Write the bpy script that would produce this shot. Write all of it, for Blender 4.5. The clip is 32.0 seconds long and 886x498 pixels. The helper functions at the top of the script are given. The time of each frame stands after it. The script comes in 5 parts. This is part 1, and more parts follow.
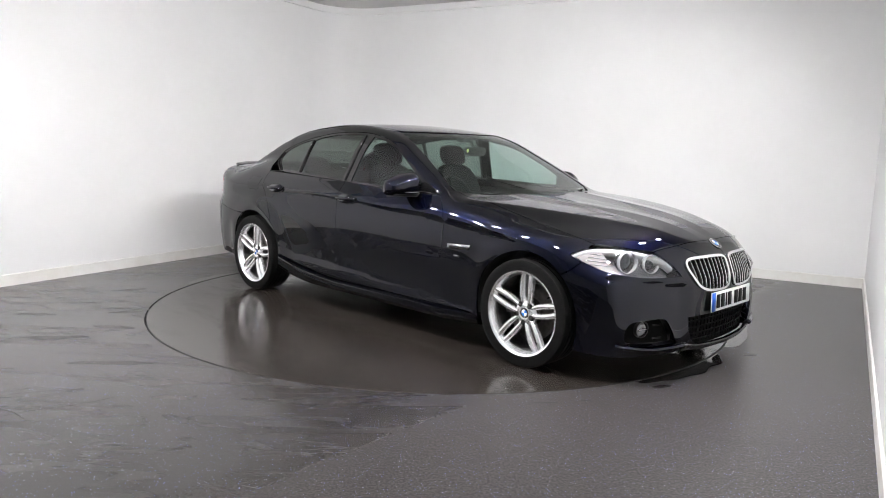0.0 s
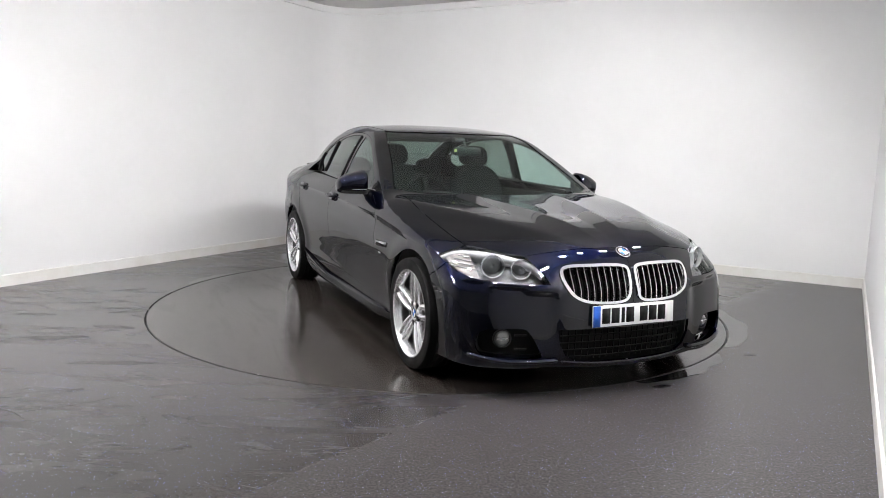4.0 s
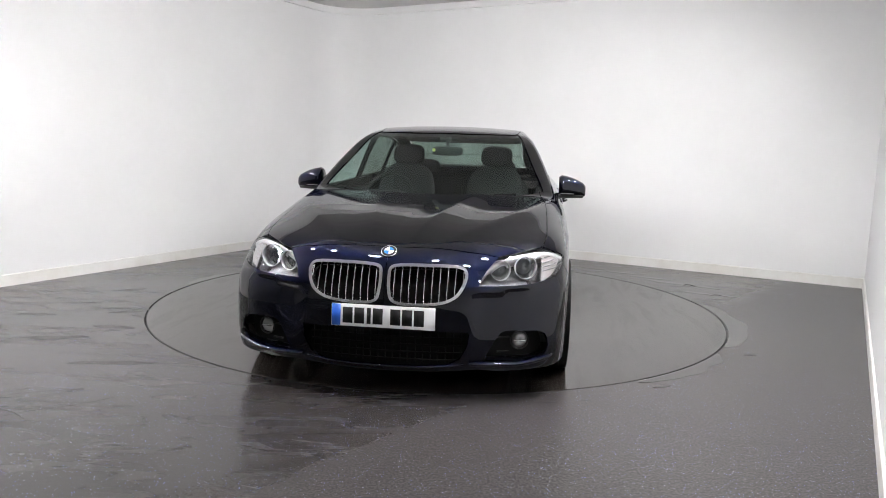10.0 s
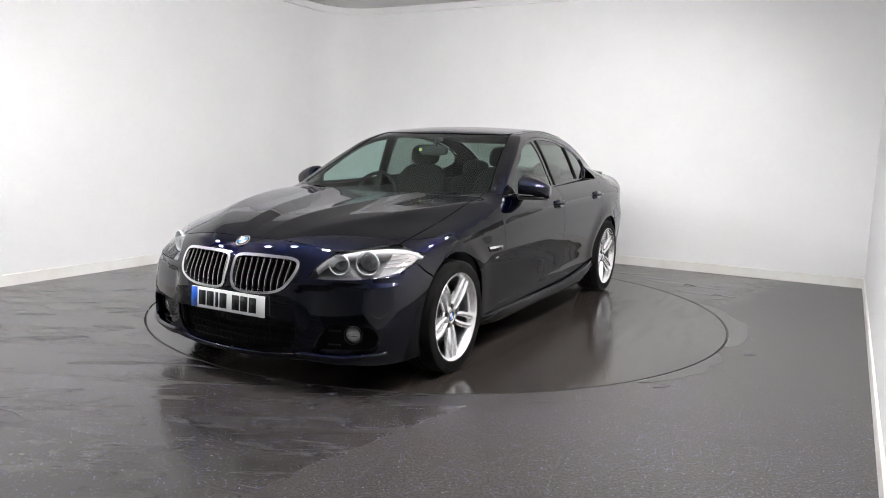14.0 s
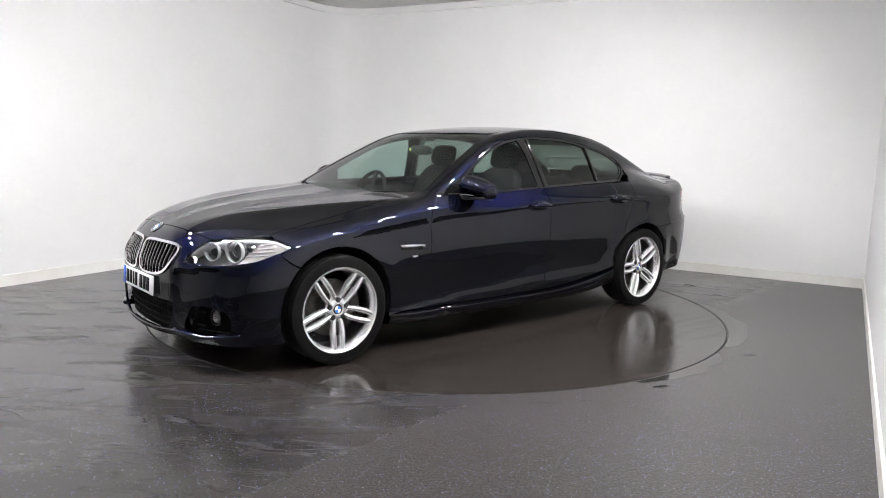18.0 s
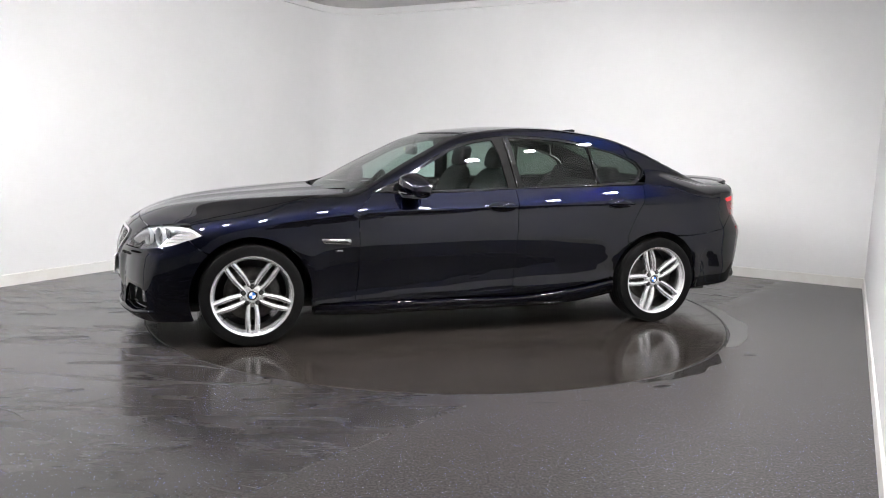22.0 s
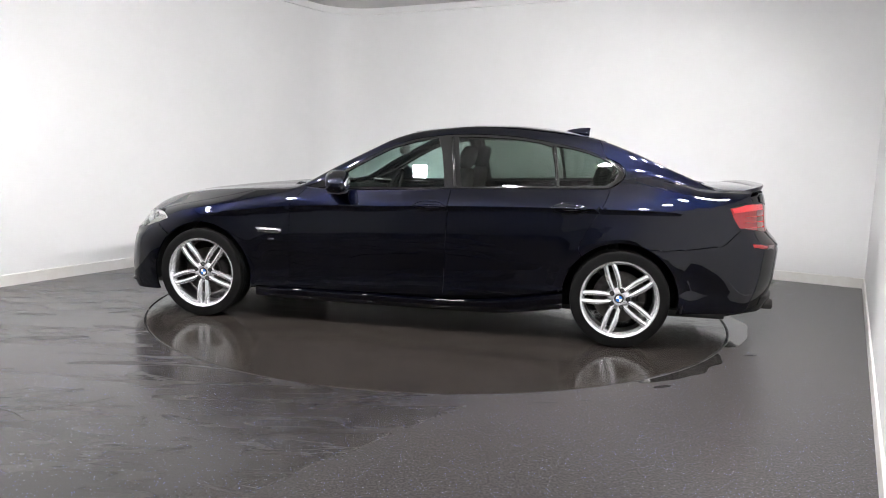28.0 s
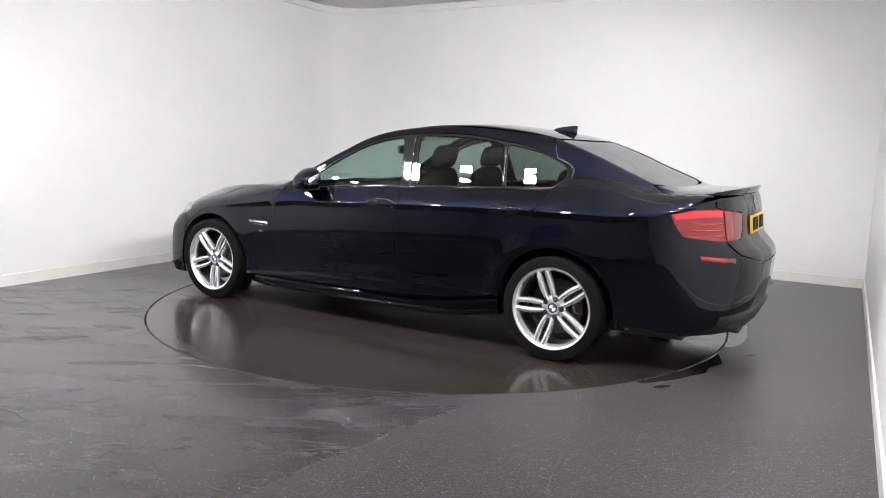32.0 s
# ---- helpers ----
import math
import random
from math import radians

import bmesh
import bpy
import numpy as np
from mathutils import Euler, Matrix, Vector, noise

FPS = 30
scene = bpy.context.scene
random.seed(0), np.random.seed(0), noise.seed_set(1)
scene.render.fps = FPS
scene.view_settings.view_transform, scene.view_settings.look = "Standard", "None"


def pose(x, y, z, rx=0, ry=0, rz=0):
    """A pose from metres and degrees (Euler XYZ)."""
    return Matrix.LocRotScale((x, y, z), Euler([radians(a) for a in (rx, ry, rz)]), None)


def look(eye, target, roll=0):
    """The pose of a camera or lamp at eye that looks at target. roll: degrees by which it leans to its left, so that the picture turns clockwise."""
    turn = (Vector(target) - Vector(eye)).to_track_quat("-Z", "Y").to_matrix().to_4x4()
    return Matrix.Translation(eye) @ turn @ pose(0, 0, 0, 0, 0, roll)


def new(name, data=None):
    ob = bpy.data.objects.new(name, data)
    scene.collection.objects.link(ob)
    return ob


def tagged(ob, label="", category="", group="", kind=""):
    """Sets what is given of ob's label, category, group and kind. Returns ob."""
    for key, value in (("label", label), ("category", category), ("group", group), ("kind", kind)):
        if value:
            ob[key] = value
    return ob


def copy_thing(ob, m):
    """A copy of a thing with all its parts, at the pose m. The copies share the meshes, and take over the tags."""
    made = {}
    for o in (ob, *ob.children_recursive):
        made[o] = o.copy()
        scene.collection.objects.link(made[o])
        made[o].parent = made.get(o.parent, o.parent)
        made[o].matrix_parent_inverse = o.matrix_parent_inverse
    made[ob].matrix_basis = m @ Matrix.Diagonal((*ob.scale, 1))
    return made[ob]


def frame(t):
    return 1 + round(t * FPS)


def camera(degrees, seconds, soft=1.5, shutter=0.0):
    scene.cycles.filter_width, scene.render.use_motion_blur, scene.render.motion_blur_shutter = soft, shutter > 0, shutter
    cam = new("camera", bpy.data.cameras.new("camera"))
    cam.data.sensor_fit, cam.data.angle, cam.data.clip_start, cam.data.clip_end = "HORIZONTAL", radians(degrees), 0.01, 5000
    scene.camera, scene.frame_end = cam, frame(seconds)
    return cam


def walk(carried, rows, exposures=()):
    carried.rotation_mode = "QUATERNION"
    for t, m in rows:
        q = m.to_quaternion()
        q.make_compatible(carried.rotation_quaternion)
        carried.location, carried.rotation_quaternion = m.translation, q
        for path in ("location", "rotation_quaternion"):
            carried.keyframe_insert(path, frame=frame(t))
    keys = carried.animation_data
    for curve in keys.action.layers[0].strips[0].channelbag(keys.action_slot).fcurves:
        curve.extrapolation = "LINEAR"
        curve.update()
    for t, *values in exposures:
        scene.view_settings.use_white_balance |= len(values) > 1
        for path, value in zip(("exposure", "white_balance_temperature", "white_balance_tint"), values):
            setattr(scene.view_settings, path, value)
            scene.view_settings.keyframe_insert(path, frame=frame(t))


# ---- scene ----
from mathutils import geometry

# ---- the still camera ----
EYE = Vector((0, -5.910, 1.282))
PAN, TILT, ROLL, FOV = 0.318, 8.023, 1.608, 62.43
aim = Vector((math.sin(radians(PAN)) * math.cos(radians(TILT)), math.cos(radians(PAN)) * math.cos(radians(TILT)), -math.sin(radians(TILT))))
cam = camera(FOV, 32.0, soft=0.9)
walk(cam, [(0.0, look(EYE, EYE + aim, ROLL)), (32.0, look(EYE, EYE + aim, ROLL))])

# ---- light ----
EXPOSURE = 0.0
LAMP_STRENGTH = 930.0
TIP = 42.0
scene.view_settings.exposure = EXPOSURE
world = bpy.data.worlds.new("world")
scene.world = world
world.use_nodes = True
world.node_tree.nodes["Background"].inputs[0].default_value = (0.02, 0.02, 0.022, 1)
world.node_tree.nodes["Background"].inputs[1].default_value = 0.2


# ---- materials ----
def principled(name, color, rough=0.5, metal=0.0, coat=0.0, coat_rough=0.03, ior=1.5, spec=0.5, emit=None, strength=0.0, transmission=0.0):
    m = bpy.data.materials.new(name)
    m.use_nodes = True
    b = m.node_tree.nodes["Principled BSDF"]
    b.inputs["Base Color"].default_value = (*color, 1)
    b.inputs["Roughness"].default_value = rough
    b.inputs["Metallic"].default_value = metal
    b.inputs["Coat Weight"].default_value = coat
    b.inputs["Coat Roughness"].default_value = coat_rough
    b.inputs["IOR"].default_value = ior
    b.inputs["Specular IOR Level"].default_value = spec
    b.inputs["Transmission Weight"].default_value = transmission
    if emit:
        b.inputs["Emission Color"].default_value = (*emit, 1)
        b.inputs["Emission Strength"].default_value = strength
    return m


def node(m, kind, **values):
    n = m.node_tree.nodes.new(kind)
    for key, value in values.items():
        if key in n.inputs.keys():
            n.inputs[key].default_value = value
    return n


def wire(m, a, out, b, into):
    m.node_tree.links.new(a.outputs[out], b.inputs[into])


def shader(m):
    return m.node_tree.nodes["Principled BSDF"]


def ramp(m, stops):
    n = m.node_tree.nodes.new("ShaderNodeValToRGB")
    n.color_ramp.elements[0].position, n.color_ramp.elements[0].color = stops[0][0], (*stops[0][1], 1)
    n.color_ramp.elements[1].position, n.color_ramp.elements[1].color = stops[-1][0], (*stops[-1][1], 1)
    for pos, col in stops[1:-1]:
        n.color_ramp.elements.new(pos).color = (*col, 1)
    return n


def grey(v):
    return (v, v, v)


def varied(m, low, high, scale, rough_low=None, rough_high=None, bump=0.0, bump_scale=60.0, space="Object"):
    """Two-scale variation of colour, roughness and relief."""
    co = node(m, "ShaderNodeTexCoord")
    big = node(m, "ShaderNodeTexNoise", Scale=scale, Detail=6.0, Roughness=0.6)
    wire(m, co, space, big, "Vector")
    r = ramp(m, [(0.3, low), (0.7, high)])
    wire(m, big, "Fac", r, "Fac")
    wire(m, r, "Color", shader(m), "Base Color")
    if rough_low is not None:
        rr = ramp(m, [(0.3, grey(rough_low)), (0.7, grey(rough_high))])
        wire(m, big, "Fac", rr, "Fac")
        wire(m, rr, "Color", shader(m), "Roughness")
    if bump:
        fine = node(m, "ShaderNodeTexNoise", Scale=bump_scale, Detail=3.0)
        wire(m, co, space, fine, "Vector")
        b = node(m, "ShaderNodeBump", Strength=bump, Distance=0.002)
        wire(m, fine, "Fac", b, "Height")
        wire(m, b, "Normal", shader(m), "Normal")
    return m


wall_paint = varied(principled("white_wall_paint", grey(0.8), 0.55), (0.77, 0.77, 0.77), (0.82, 0.82, 0.82), 0.8, 0.5, 0.62, 0.12, 45)
ceiling_paint = varied(principled("pale_ceiling_paint", grey(0.68), 0.8), (0.63, 0.62, 0.61), (0.72, 0.71, 0.70), 1.5, bump=0.3, bump_scale=30)
trim_paint = varied(principled("white_trim_paint", grey(0.8), 0.4), (0.71, 0.685, 0.64), (0.82, 0.82, 0.81), 3.0)


def mixed(m, fac, a, b):
    """Mixes two colours by a factor (all sockets)."""
    n = node(m, "ShaderNodeMix")
    n.data_type = "RGBA"
    for sock, k in ((fac, 0), (a, 6), (b, 7)):
        if isinstance(sock, (int, float)):
            n.inputs[k].default_value = sock
        elif isinstance(sock, tuple):
            n.inputs[k].default_value = (*sock, 1)
        else:
            m.node_tree.links.new(sock, n.inputs[k])
    return n.outputs[2]


def safety_vinyl(name, low, high, fleck, wet, dry, dry_sheet):
    """Dark sheet vinyl with pale flecks, dried streaks and a damp sheen; one sheet of the floor has dried."""
    m = principled(name, low, 0.3)
    co = node(m, "ShaderNodeTexCoord")
    stretch = node(m, "ShaderNodeMapping", Scale=(0.55, 1.6, 1.0), Rotation=(0, 0, 0.5))
    wire(m, co, "Object", stretch, "Vector")
    big = node(m, "ShaderNodeTexNoise", Scale=1.3, Detail=8.0, Roughness=0.62, Distortion=0.6)
    wire(m, stretch, "Vector", big, "Vector")
    base = ramp(m, [(0.3, low), (0.7, high)])
    wire(m, big, "Fac", base, "Fac")
    # mottled grain
    grain = node(m, "ShaderNodeTexNoise", Scale=95.0, Detail=3.0, Roughness=0.75)
    wire(m, co, "Object", grain, "Vector")
    grains = ramp(m, [(0.35, tuple(v * 0.6 for v in low)), (0.66, tuple(v * 1.8 for v in high))])
    wire(m, grain, "Fac", grains, "Fac")
    tone = mixed(m, 0.6, base.outputs[0], grains.outputs[0])
    blotch = node(m, "ShaderNodeTexNoise", Scale=4.5, Detail=7.0, Roughness=0.7, Distortion=0.8)
    wire(m, co, "Object", blotch, "Vector")
    spots = ramp(m, [(0.52, grey(0.0)), (0.66, grey(1.0))])
    wire(m, blotch, "Fac", spots, "Fac")
    tone = mixed(m, spots.outputs[0], tone, tuple(v * 0.75 for v in low))
    # dried edges of old puddles
    smear = node(m, "ShaderNodeMapping", Scale=(0.8, 3.6, 1.0), Rotation=(0, 0, -0.18))
    wire(m, co, "Object", smear, "Vector")
    tide = node(m, "ShaderNodeTexNoise", Scale=1.7, Detail=9.0, Roughness=0.6, Distortion=1.1)
    wire(m, smear, "Vector", tide, "Vector")
    tides = ramp(m, [(0.53, grey(0.0)), (0.56, grey(1.0))])
    wire(m, tide, "Fac", tides, "Fac")
    tone = mixed(m, tides.outputs[0], tone, mixed(m, 0.25, tone, tuple(v * 0.7 for v in low)))
    # sheen: wet, less so in the dried streaks, least on the dried sheet
    damp = node(m, "ShaderNodeTexNoise", Scale=0.9, Detail=7.0, Roughness=0.55, Distortion=0.4)
    wire(m, stretch, "Vector", damp, "Vector")
    sheen = ramp(m, [(0.25, grey(wet[0])), (0.75, grey(wet[1]))])
    wire(m, damp, "Fac", sheen, "Fac")
    rough = mixed(m, tides.outputs[0], sheen.outputs[0], grey(wet[1] * 1.15))
    if dry_sheet:
        side = m.node_tree.nodes.new("ShaderNodeVectorMath")
        side.operation = "DOT_PRODUCT"
        side.inputs[1].default_value = (0.757, -0.652, 0.0)
        wire(m, co, "Object", side, 0)
        shift = m.node_tree.nodes.new("ShaderNodeMath")
        shift.operation = "MULTIPLY_ADD"
        m.node_tree.links.new(grain.outputs[0], shift.inputs[0])
        shift.inputs[1].default_value = 0.12
        m.node_tree.links.new(side.outputs["Value"], shift.inputs[2])
        edge = ramp(m, [(0.0, grey(0.0)), (1.0, grey(1.0))])
        span = node(m, "ShaderNodeMapRange")
        span.inputs[1].default_value, span.inputs[2].default_value = 1.50, 1.92
        m.node_tree.links.new(shift.outputs[0], span.inputs[0])
        m.node_tree.links.new(span.outputs[0], edge.inputs[0])
        rough = mixed(m, edge.outputs[0], rough, grey(dry))
        residue = ramp(m, [(0.41, tuple(v * 0.3 for v in low)), (0.61, tuple(v * 3.0 for v in high))])
        wire(m, grain, "Fac", residue, "Fac")
        dirt = mixed(m, spots.outputs[0], residue.outputs[0], mixed(m, 0.35, residue.outputs[0], low))
        tone = mixed(m, edge.outputs[0], tone, dirt)
    # flecks
    cells = node(m, "ShaderNodeTexVoronoi", Scale=88.0)
    wire(m, co, "Object", cells, "Vector")
    dot = ramp(m, [(0.13, grey(1.0)), (0.19, grey(0.0))])
    wire(m, cells, "Distance", dot, "Fac")
    pick = ramp(m, [(0.44, grey(0.0)), (0.56, grey(1.0))])
    wire(m, cells, "Color", pick, "Fac")
    both = mixed(m, dot.outputs[0], (0.0, 0.0, 0.0), pick.outputs[0])
    small = node(m, "ShaderNodeTexNoise", Scale=55.0)
    wire(m, co, "Object", small, "Vector")
    tint = ramp(m, [(0.44, (fleck * 0.36, fleck * 0.44, fleck * 1.1)), (0.62, (fleck * 0.9, fleck * 0.92, fleck * 1.08))])
    wire(m, small, "Fac", tint, "Fac")
    m.node_tree.links.new(mixed(m, both, tone, tint.outputs[0]), shader(m).inputs["Base Color"])
    m.node_tree.links.new(rough, shader(m).inputs["Roughness"])
    fine = node(m, "ShaderNodeTexNoise", Scale=260.0, Detail=2.0)
    wire(m, co, "Object", fine, "Vector")
    b = node(m, "ShaderNodeBump", Strength=0.12, Distance=0.001)
    wire(m, fine, "Fac", b, "Height")
    wire(m, b, "Normal", shader(m), "Normal")
    return m


vinyl = safety_vinyl("dark_speckled_vinyl", (0.0200, 0.0176, 0.0168), (0.034, 0.0305, 0.0295), 0.85, (0.14, 0.24), 0.34, True)
disc_vinyl = safety_vinyl("turntable_vinyl", (0.015, 0.0125, 0.011), (0.030, 0.0255, 0.022), 0.06, (0.09, 0.17), 0.2, False)
edge_rubber = principled("edging_rubber", grey(0.03), 0.6)
groove_black = principled("groove_black", grey(0.008), 0.8)
lamp_glow = principled("lamp_diffuser", grey(0.8), 0.4, emit=(1.0, 0.985, 0.995), strength=LAMP_STRENGTH)
lamp_metal = principled("lamp_housing_grey", grey(0.3), 0.5)
# grey puts the dimness behind the camera into the wall's colour
far_paint = varied(principled("dim_end_wall_grey", grey(0.45), 0.8), (0.41, 0.41, 0.41), (0.49, 0.49, 0.49), 1.0)

paint = principled("midnight_blue_metallic_paint", (0.0025, 0.0034, 0.0108), 0.36, 1.0, coat=1.0, coat_rough=0.012)
shader(paint).inputs["Specular Tint"].default_value = (0.05, 0.07, 0.25, 1)
black_trim = principled("satin_black_plastic", grey(0.012), 0.42)
gloss_black = principled("gloss_black_trim", grey(0.008), 0.08)
rubber = varied(principled("tyre_rubber", grey(0.012), 0.7, spec=0.12), (0.003, 0.003, 0.003), (0.007, 0.007, 0.007), 12, 0.5, 0.75)
chrome = principled("polished_chrome", (0.9, 0.9, 0.91), 0.10, 0.95)
satin_chrome = principled("satin_chrome", (0.62, 0.63, 0.64), 0.22, 1.0)
alloy = varied(principled("silver_alloy_paint", (0.74, 0.74, 0.75), 0.24, 0.75, coat=0.6, coat_rough=0.06), (0.78, 0.78, 0.79), (0.86, 0.86, 0.87), 9)
dark_metal = varied(principled("cast_dark_metal", grey(0.06), 0.5, 0.9), (0.04, 0.04, 0.04), (0.1, 0.095, 0.09), 20)
brake_steel = varied(principled("brake_steel", grey(0.1), 0.5, 0.9), (0.06, 0.055, 0.05), (0.12, 0.115, 0.11), 25)
cloth = varied(principled("black_upholstery", grey(0.005), 0.8, spec=0.2), (0.003, 0.003, 0.003), (0.006, 0.0058, 0.0058), 14, bump=0.3, bump_scale=300)
lining = principled("anthracite_headlining", (0.02, 0.02, 0.02), 0.85)
# near-black puts the shade deep in grille and intakes into colour; also wipers
void_black = principled("unlit_black_plastic", grey(0.009), 0.9, spec=0.1)
# darker than the alloy face: the shade inside the wheel as colour
barrel_shade = varied(principled("shaded_wheel_barrel", grey(0.06), 0.5, 0.6), (0.03, 0.03, 0.03), (0.07, 0.07, 0.07), 20)
white_plate = principled("reflective_white_plate", grey(0.78), 0.35)
yellow_plate = principled("reflective_yellow_plate", (0.75, 0.48, 0.03), 0.35)
plate_blue = principled("plate_blue", (0.01, 0.10, 0.55), 0.4)
plate_black = principled("plate_black", grey(0.006), 0.7, spec=0.2)
badge_blue = principled("enamel_blue", (0.03, 0.16, 0.5), 0.2, coat=1)
badge_white = principled("enamel_white", grey(0.75), 0.2, coat=1)
badge_black = principled("enamel_black", grey(0.01), 0.2, coat=1)


def glass(name, tint, rough=0.0):
    """Thin tinted sheet glass: clear transmission with a surface reflection that grows towards grazing."""
    m = bpy.data.materials.new(name)
    m.use_nodes = True
    t = m.node_tree
    t.nodes.remove(t.nodes["Principled BSDF"])
    clear = node(m, "ShaderNodeBsdfTransparent", Color=(*tint, 1))
    gloss = node(m, "ShaderNodeBsdfGlossy", Roughness=rough)
    weight = node(m, "ShaderNodeLayerWeight", Blend=0.5)
    power = m.node_tree.nodes.new("ShaderNodeMath")
    power.operation = "POWER"
    power.inputs[1].default_value = 5.0
    scale = m.node_tree.nodes.new("ShaderNodeMath")
    scale.operation = "MULTIPLY_ADD"
    scale.inputs[1].default_value, scale.inputs[2].default_value = 0.92, 0.075
    mixer = node(m, "ShaderNodeMixShader")
    wire(m, weight, "Facing", power, 0)
    wire(m, power, 0, scale, 0)
    wire(m, scale, 0, mixer, 0)
    t.links.new(clear.outputs[0], mixer.inputs[1])
    t.links.new(gloss.outputs[0], mixer.inputs[2])
    t.links.new(mixer.outputs[0], t.nodes["Material Output"].inputs["Surface"])
    return m


green_glass = glass("green_tinted_glass", (0.64, 0.78, 0.73))
dark_glass = glass("dark_privacy_glass", (0.34, 0.41, 0.37))
lens_glass = glass("clear_lamp_lens", (0.95, 0.96, 0.97))
red_lens = principled("red_lamp_lens", (0.24, 0.003, 0.006), 0.2, coat=1.0)
# brighter copy of the red lens, for where light falls on it
red_lit = principled("lit_red_lamp_lens", (0.62, 0.02, 0.03), 0.25, coat=1.0)
mesh_black = principled("black_grille_mesh", grey(0.008), 0.6, spec=0.3)

lamp_bar_red = principled("red_light_guide", (0.55, 0.015, 0.015), 0.2, coat=1.0)
lamp_silver = varied(principled("lamp_reflector_silver", (0.3, 0.3, 0.31), 0.45, 0.4), (0.26, 0.26, 0.26), (0.34, 0.34, 0.35), 30)
lamp_grey = varied(principled("lamp_bezel_grey", grey(0.13), 0.4, 0.2), (0.10, 0.10, 0.104), (0.15, 0.15, 0.154), 30)
lamp_white = principled("translucent_white_brow", (0.50, 0.50, 0.51), 0.35, coat=0.4)
lamp_ring = principled("pale_light_ring", (0.50, 0.51, 0.52), 0.2, coat=1.0)
projector_glass = principled("projector_lens", (0.10, 0.105, 0.11), 0.08, 0.3, coat=1.0)
amber_silver = principled("amber_tinted_reflector", (0.27, 0.245, 0.235), 0.45, 0.1)
lens_fog = principled("fog_lamp_glass", (0.42, 0.425, 0.43), 0.12, 0.6, coat=1.0)
sticker_green = principled("yellow_green_sticker", (0.75, 0.80, 0.25), 0.5)
scuff_rubber = varied(principled("rubber_smear", grey(0.01), 0.35), (0.014, 0.0128, 0.0122), (0.022, 0.0205, 0.0198), 8)
water_film = varied(principled("water_film", (0.02, 0.018, 0.017), 0.05, spec=0.6), (0.018, 0.0165, 0.016), (0.026, 0.024, 0.023), 6, 0.04, 0.10)

# ---- building helpers ----
def from_bm(name, bm, material, parent=None, label="", smooth=True):
    me = bpy.data.meshes.new(name)
    bm.to_mesh(me)
    bm.free()
    me.materials.append(material)
    if smooth:
        me.shade_smooth()
    ob = new(name, me)
    ob.parent = parent
    return tagged(ob, label)


def part(name, bm, material, parent, label="", smooth=True):
    return from_bm(name, bm, material, parent, label, smooth)


def box(bm, lo, hi, bevel=0.0, m=None):
    r = bmesh.ops.create_cube(bm, size=1.0)
    lo, hi = Vector(lo), Vector(hi)
    for v in r["verts"]:
        v.co = Vector([(lo[i] + hi[i]) / 2 + v.co[i] * (hi[i] - lo[i]) for i in range(3)])
    if bevel:
        edges = list({e for v in r["verts"] for e in v.link_edges})
        out = bmesh.ops.bevel(bm, geom=edges, offset=bevel, segments=2, profile=0.5, affect="EDGES")
        verts = list({v for f in out["faces"] for v in f.verts} | {v for v in r["verts"] if v.is_valid})
    else:
        verts = r["verts"]
    if m is not None:
        for v in verts:
            v.co = m @ v.co
    return bm


def lathe(bm, profile, steps=64, m=None, closed=True):
    """Turns (radius, y) pairs round the y axis."""
    rings = []
    for k in range(steps):
        a = 2 * math.pi * k / steps
        rings.append([bm.verts.new(Vector((r * math.cos(a), y, r * math.sin(a)))) for r, y in profile])
    n = len(profile)
    for k in range(steps):
        p, q = rings[k], rings[(k + 1) % steps]
        for i in range(n if closed else n - 1):
            j = (i + 1) % n
            bm.faces.new((p[i], p[j], q[j], q[i]))
    if m is not None:
        for ring in rings:
            for v in ring:
                v.co = m @ v.co
    return bm


def tube(bm, path, radius, sides=8, closed=False):
    """A round bar along a path."""
    path = [Vector(p) for p in path]
    n, rings = len(path), []
    for i, p in enumerate(path):
        a = path[i - 1] if (i or closed) else p
        b = path[(i + 1) % n] if (i < n - 1 or closed) else p
        d = (b - a).normalized()
        u = d.cross(Vector((0, 0, 1)))
        u = u.normalized() if u.length > 1e-3 else Vector((1, 0, 0))
        w = d.cross(u)
        rad = radius(i / (n - 1)) if callable(radius) else radius
        rings.append([bm.verts.new(p + u * rad * math.cos(2 * math.pi * k / sides) + w * rad * math.sin(2 * math.pi * k / sides)) for k in range(sides)])
    for i in range(n if closed else n - 1):
        p, q = rings[i], rings[(i + 1) % n]
        for k in range(sides):
            bm.faces.new((p[k], p[(k + 1) % sides], q[(k + 1) % sides], q[k]))
    if not closed:
        bm.faces.new(rings[0])
        bm.faces.new(rings[-1][::-1])
    return bm


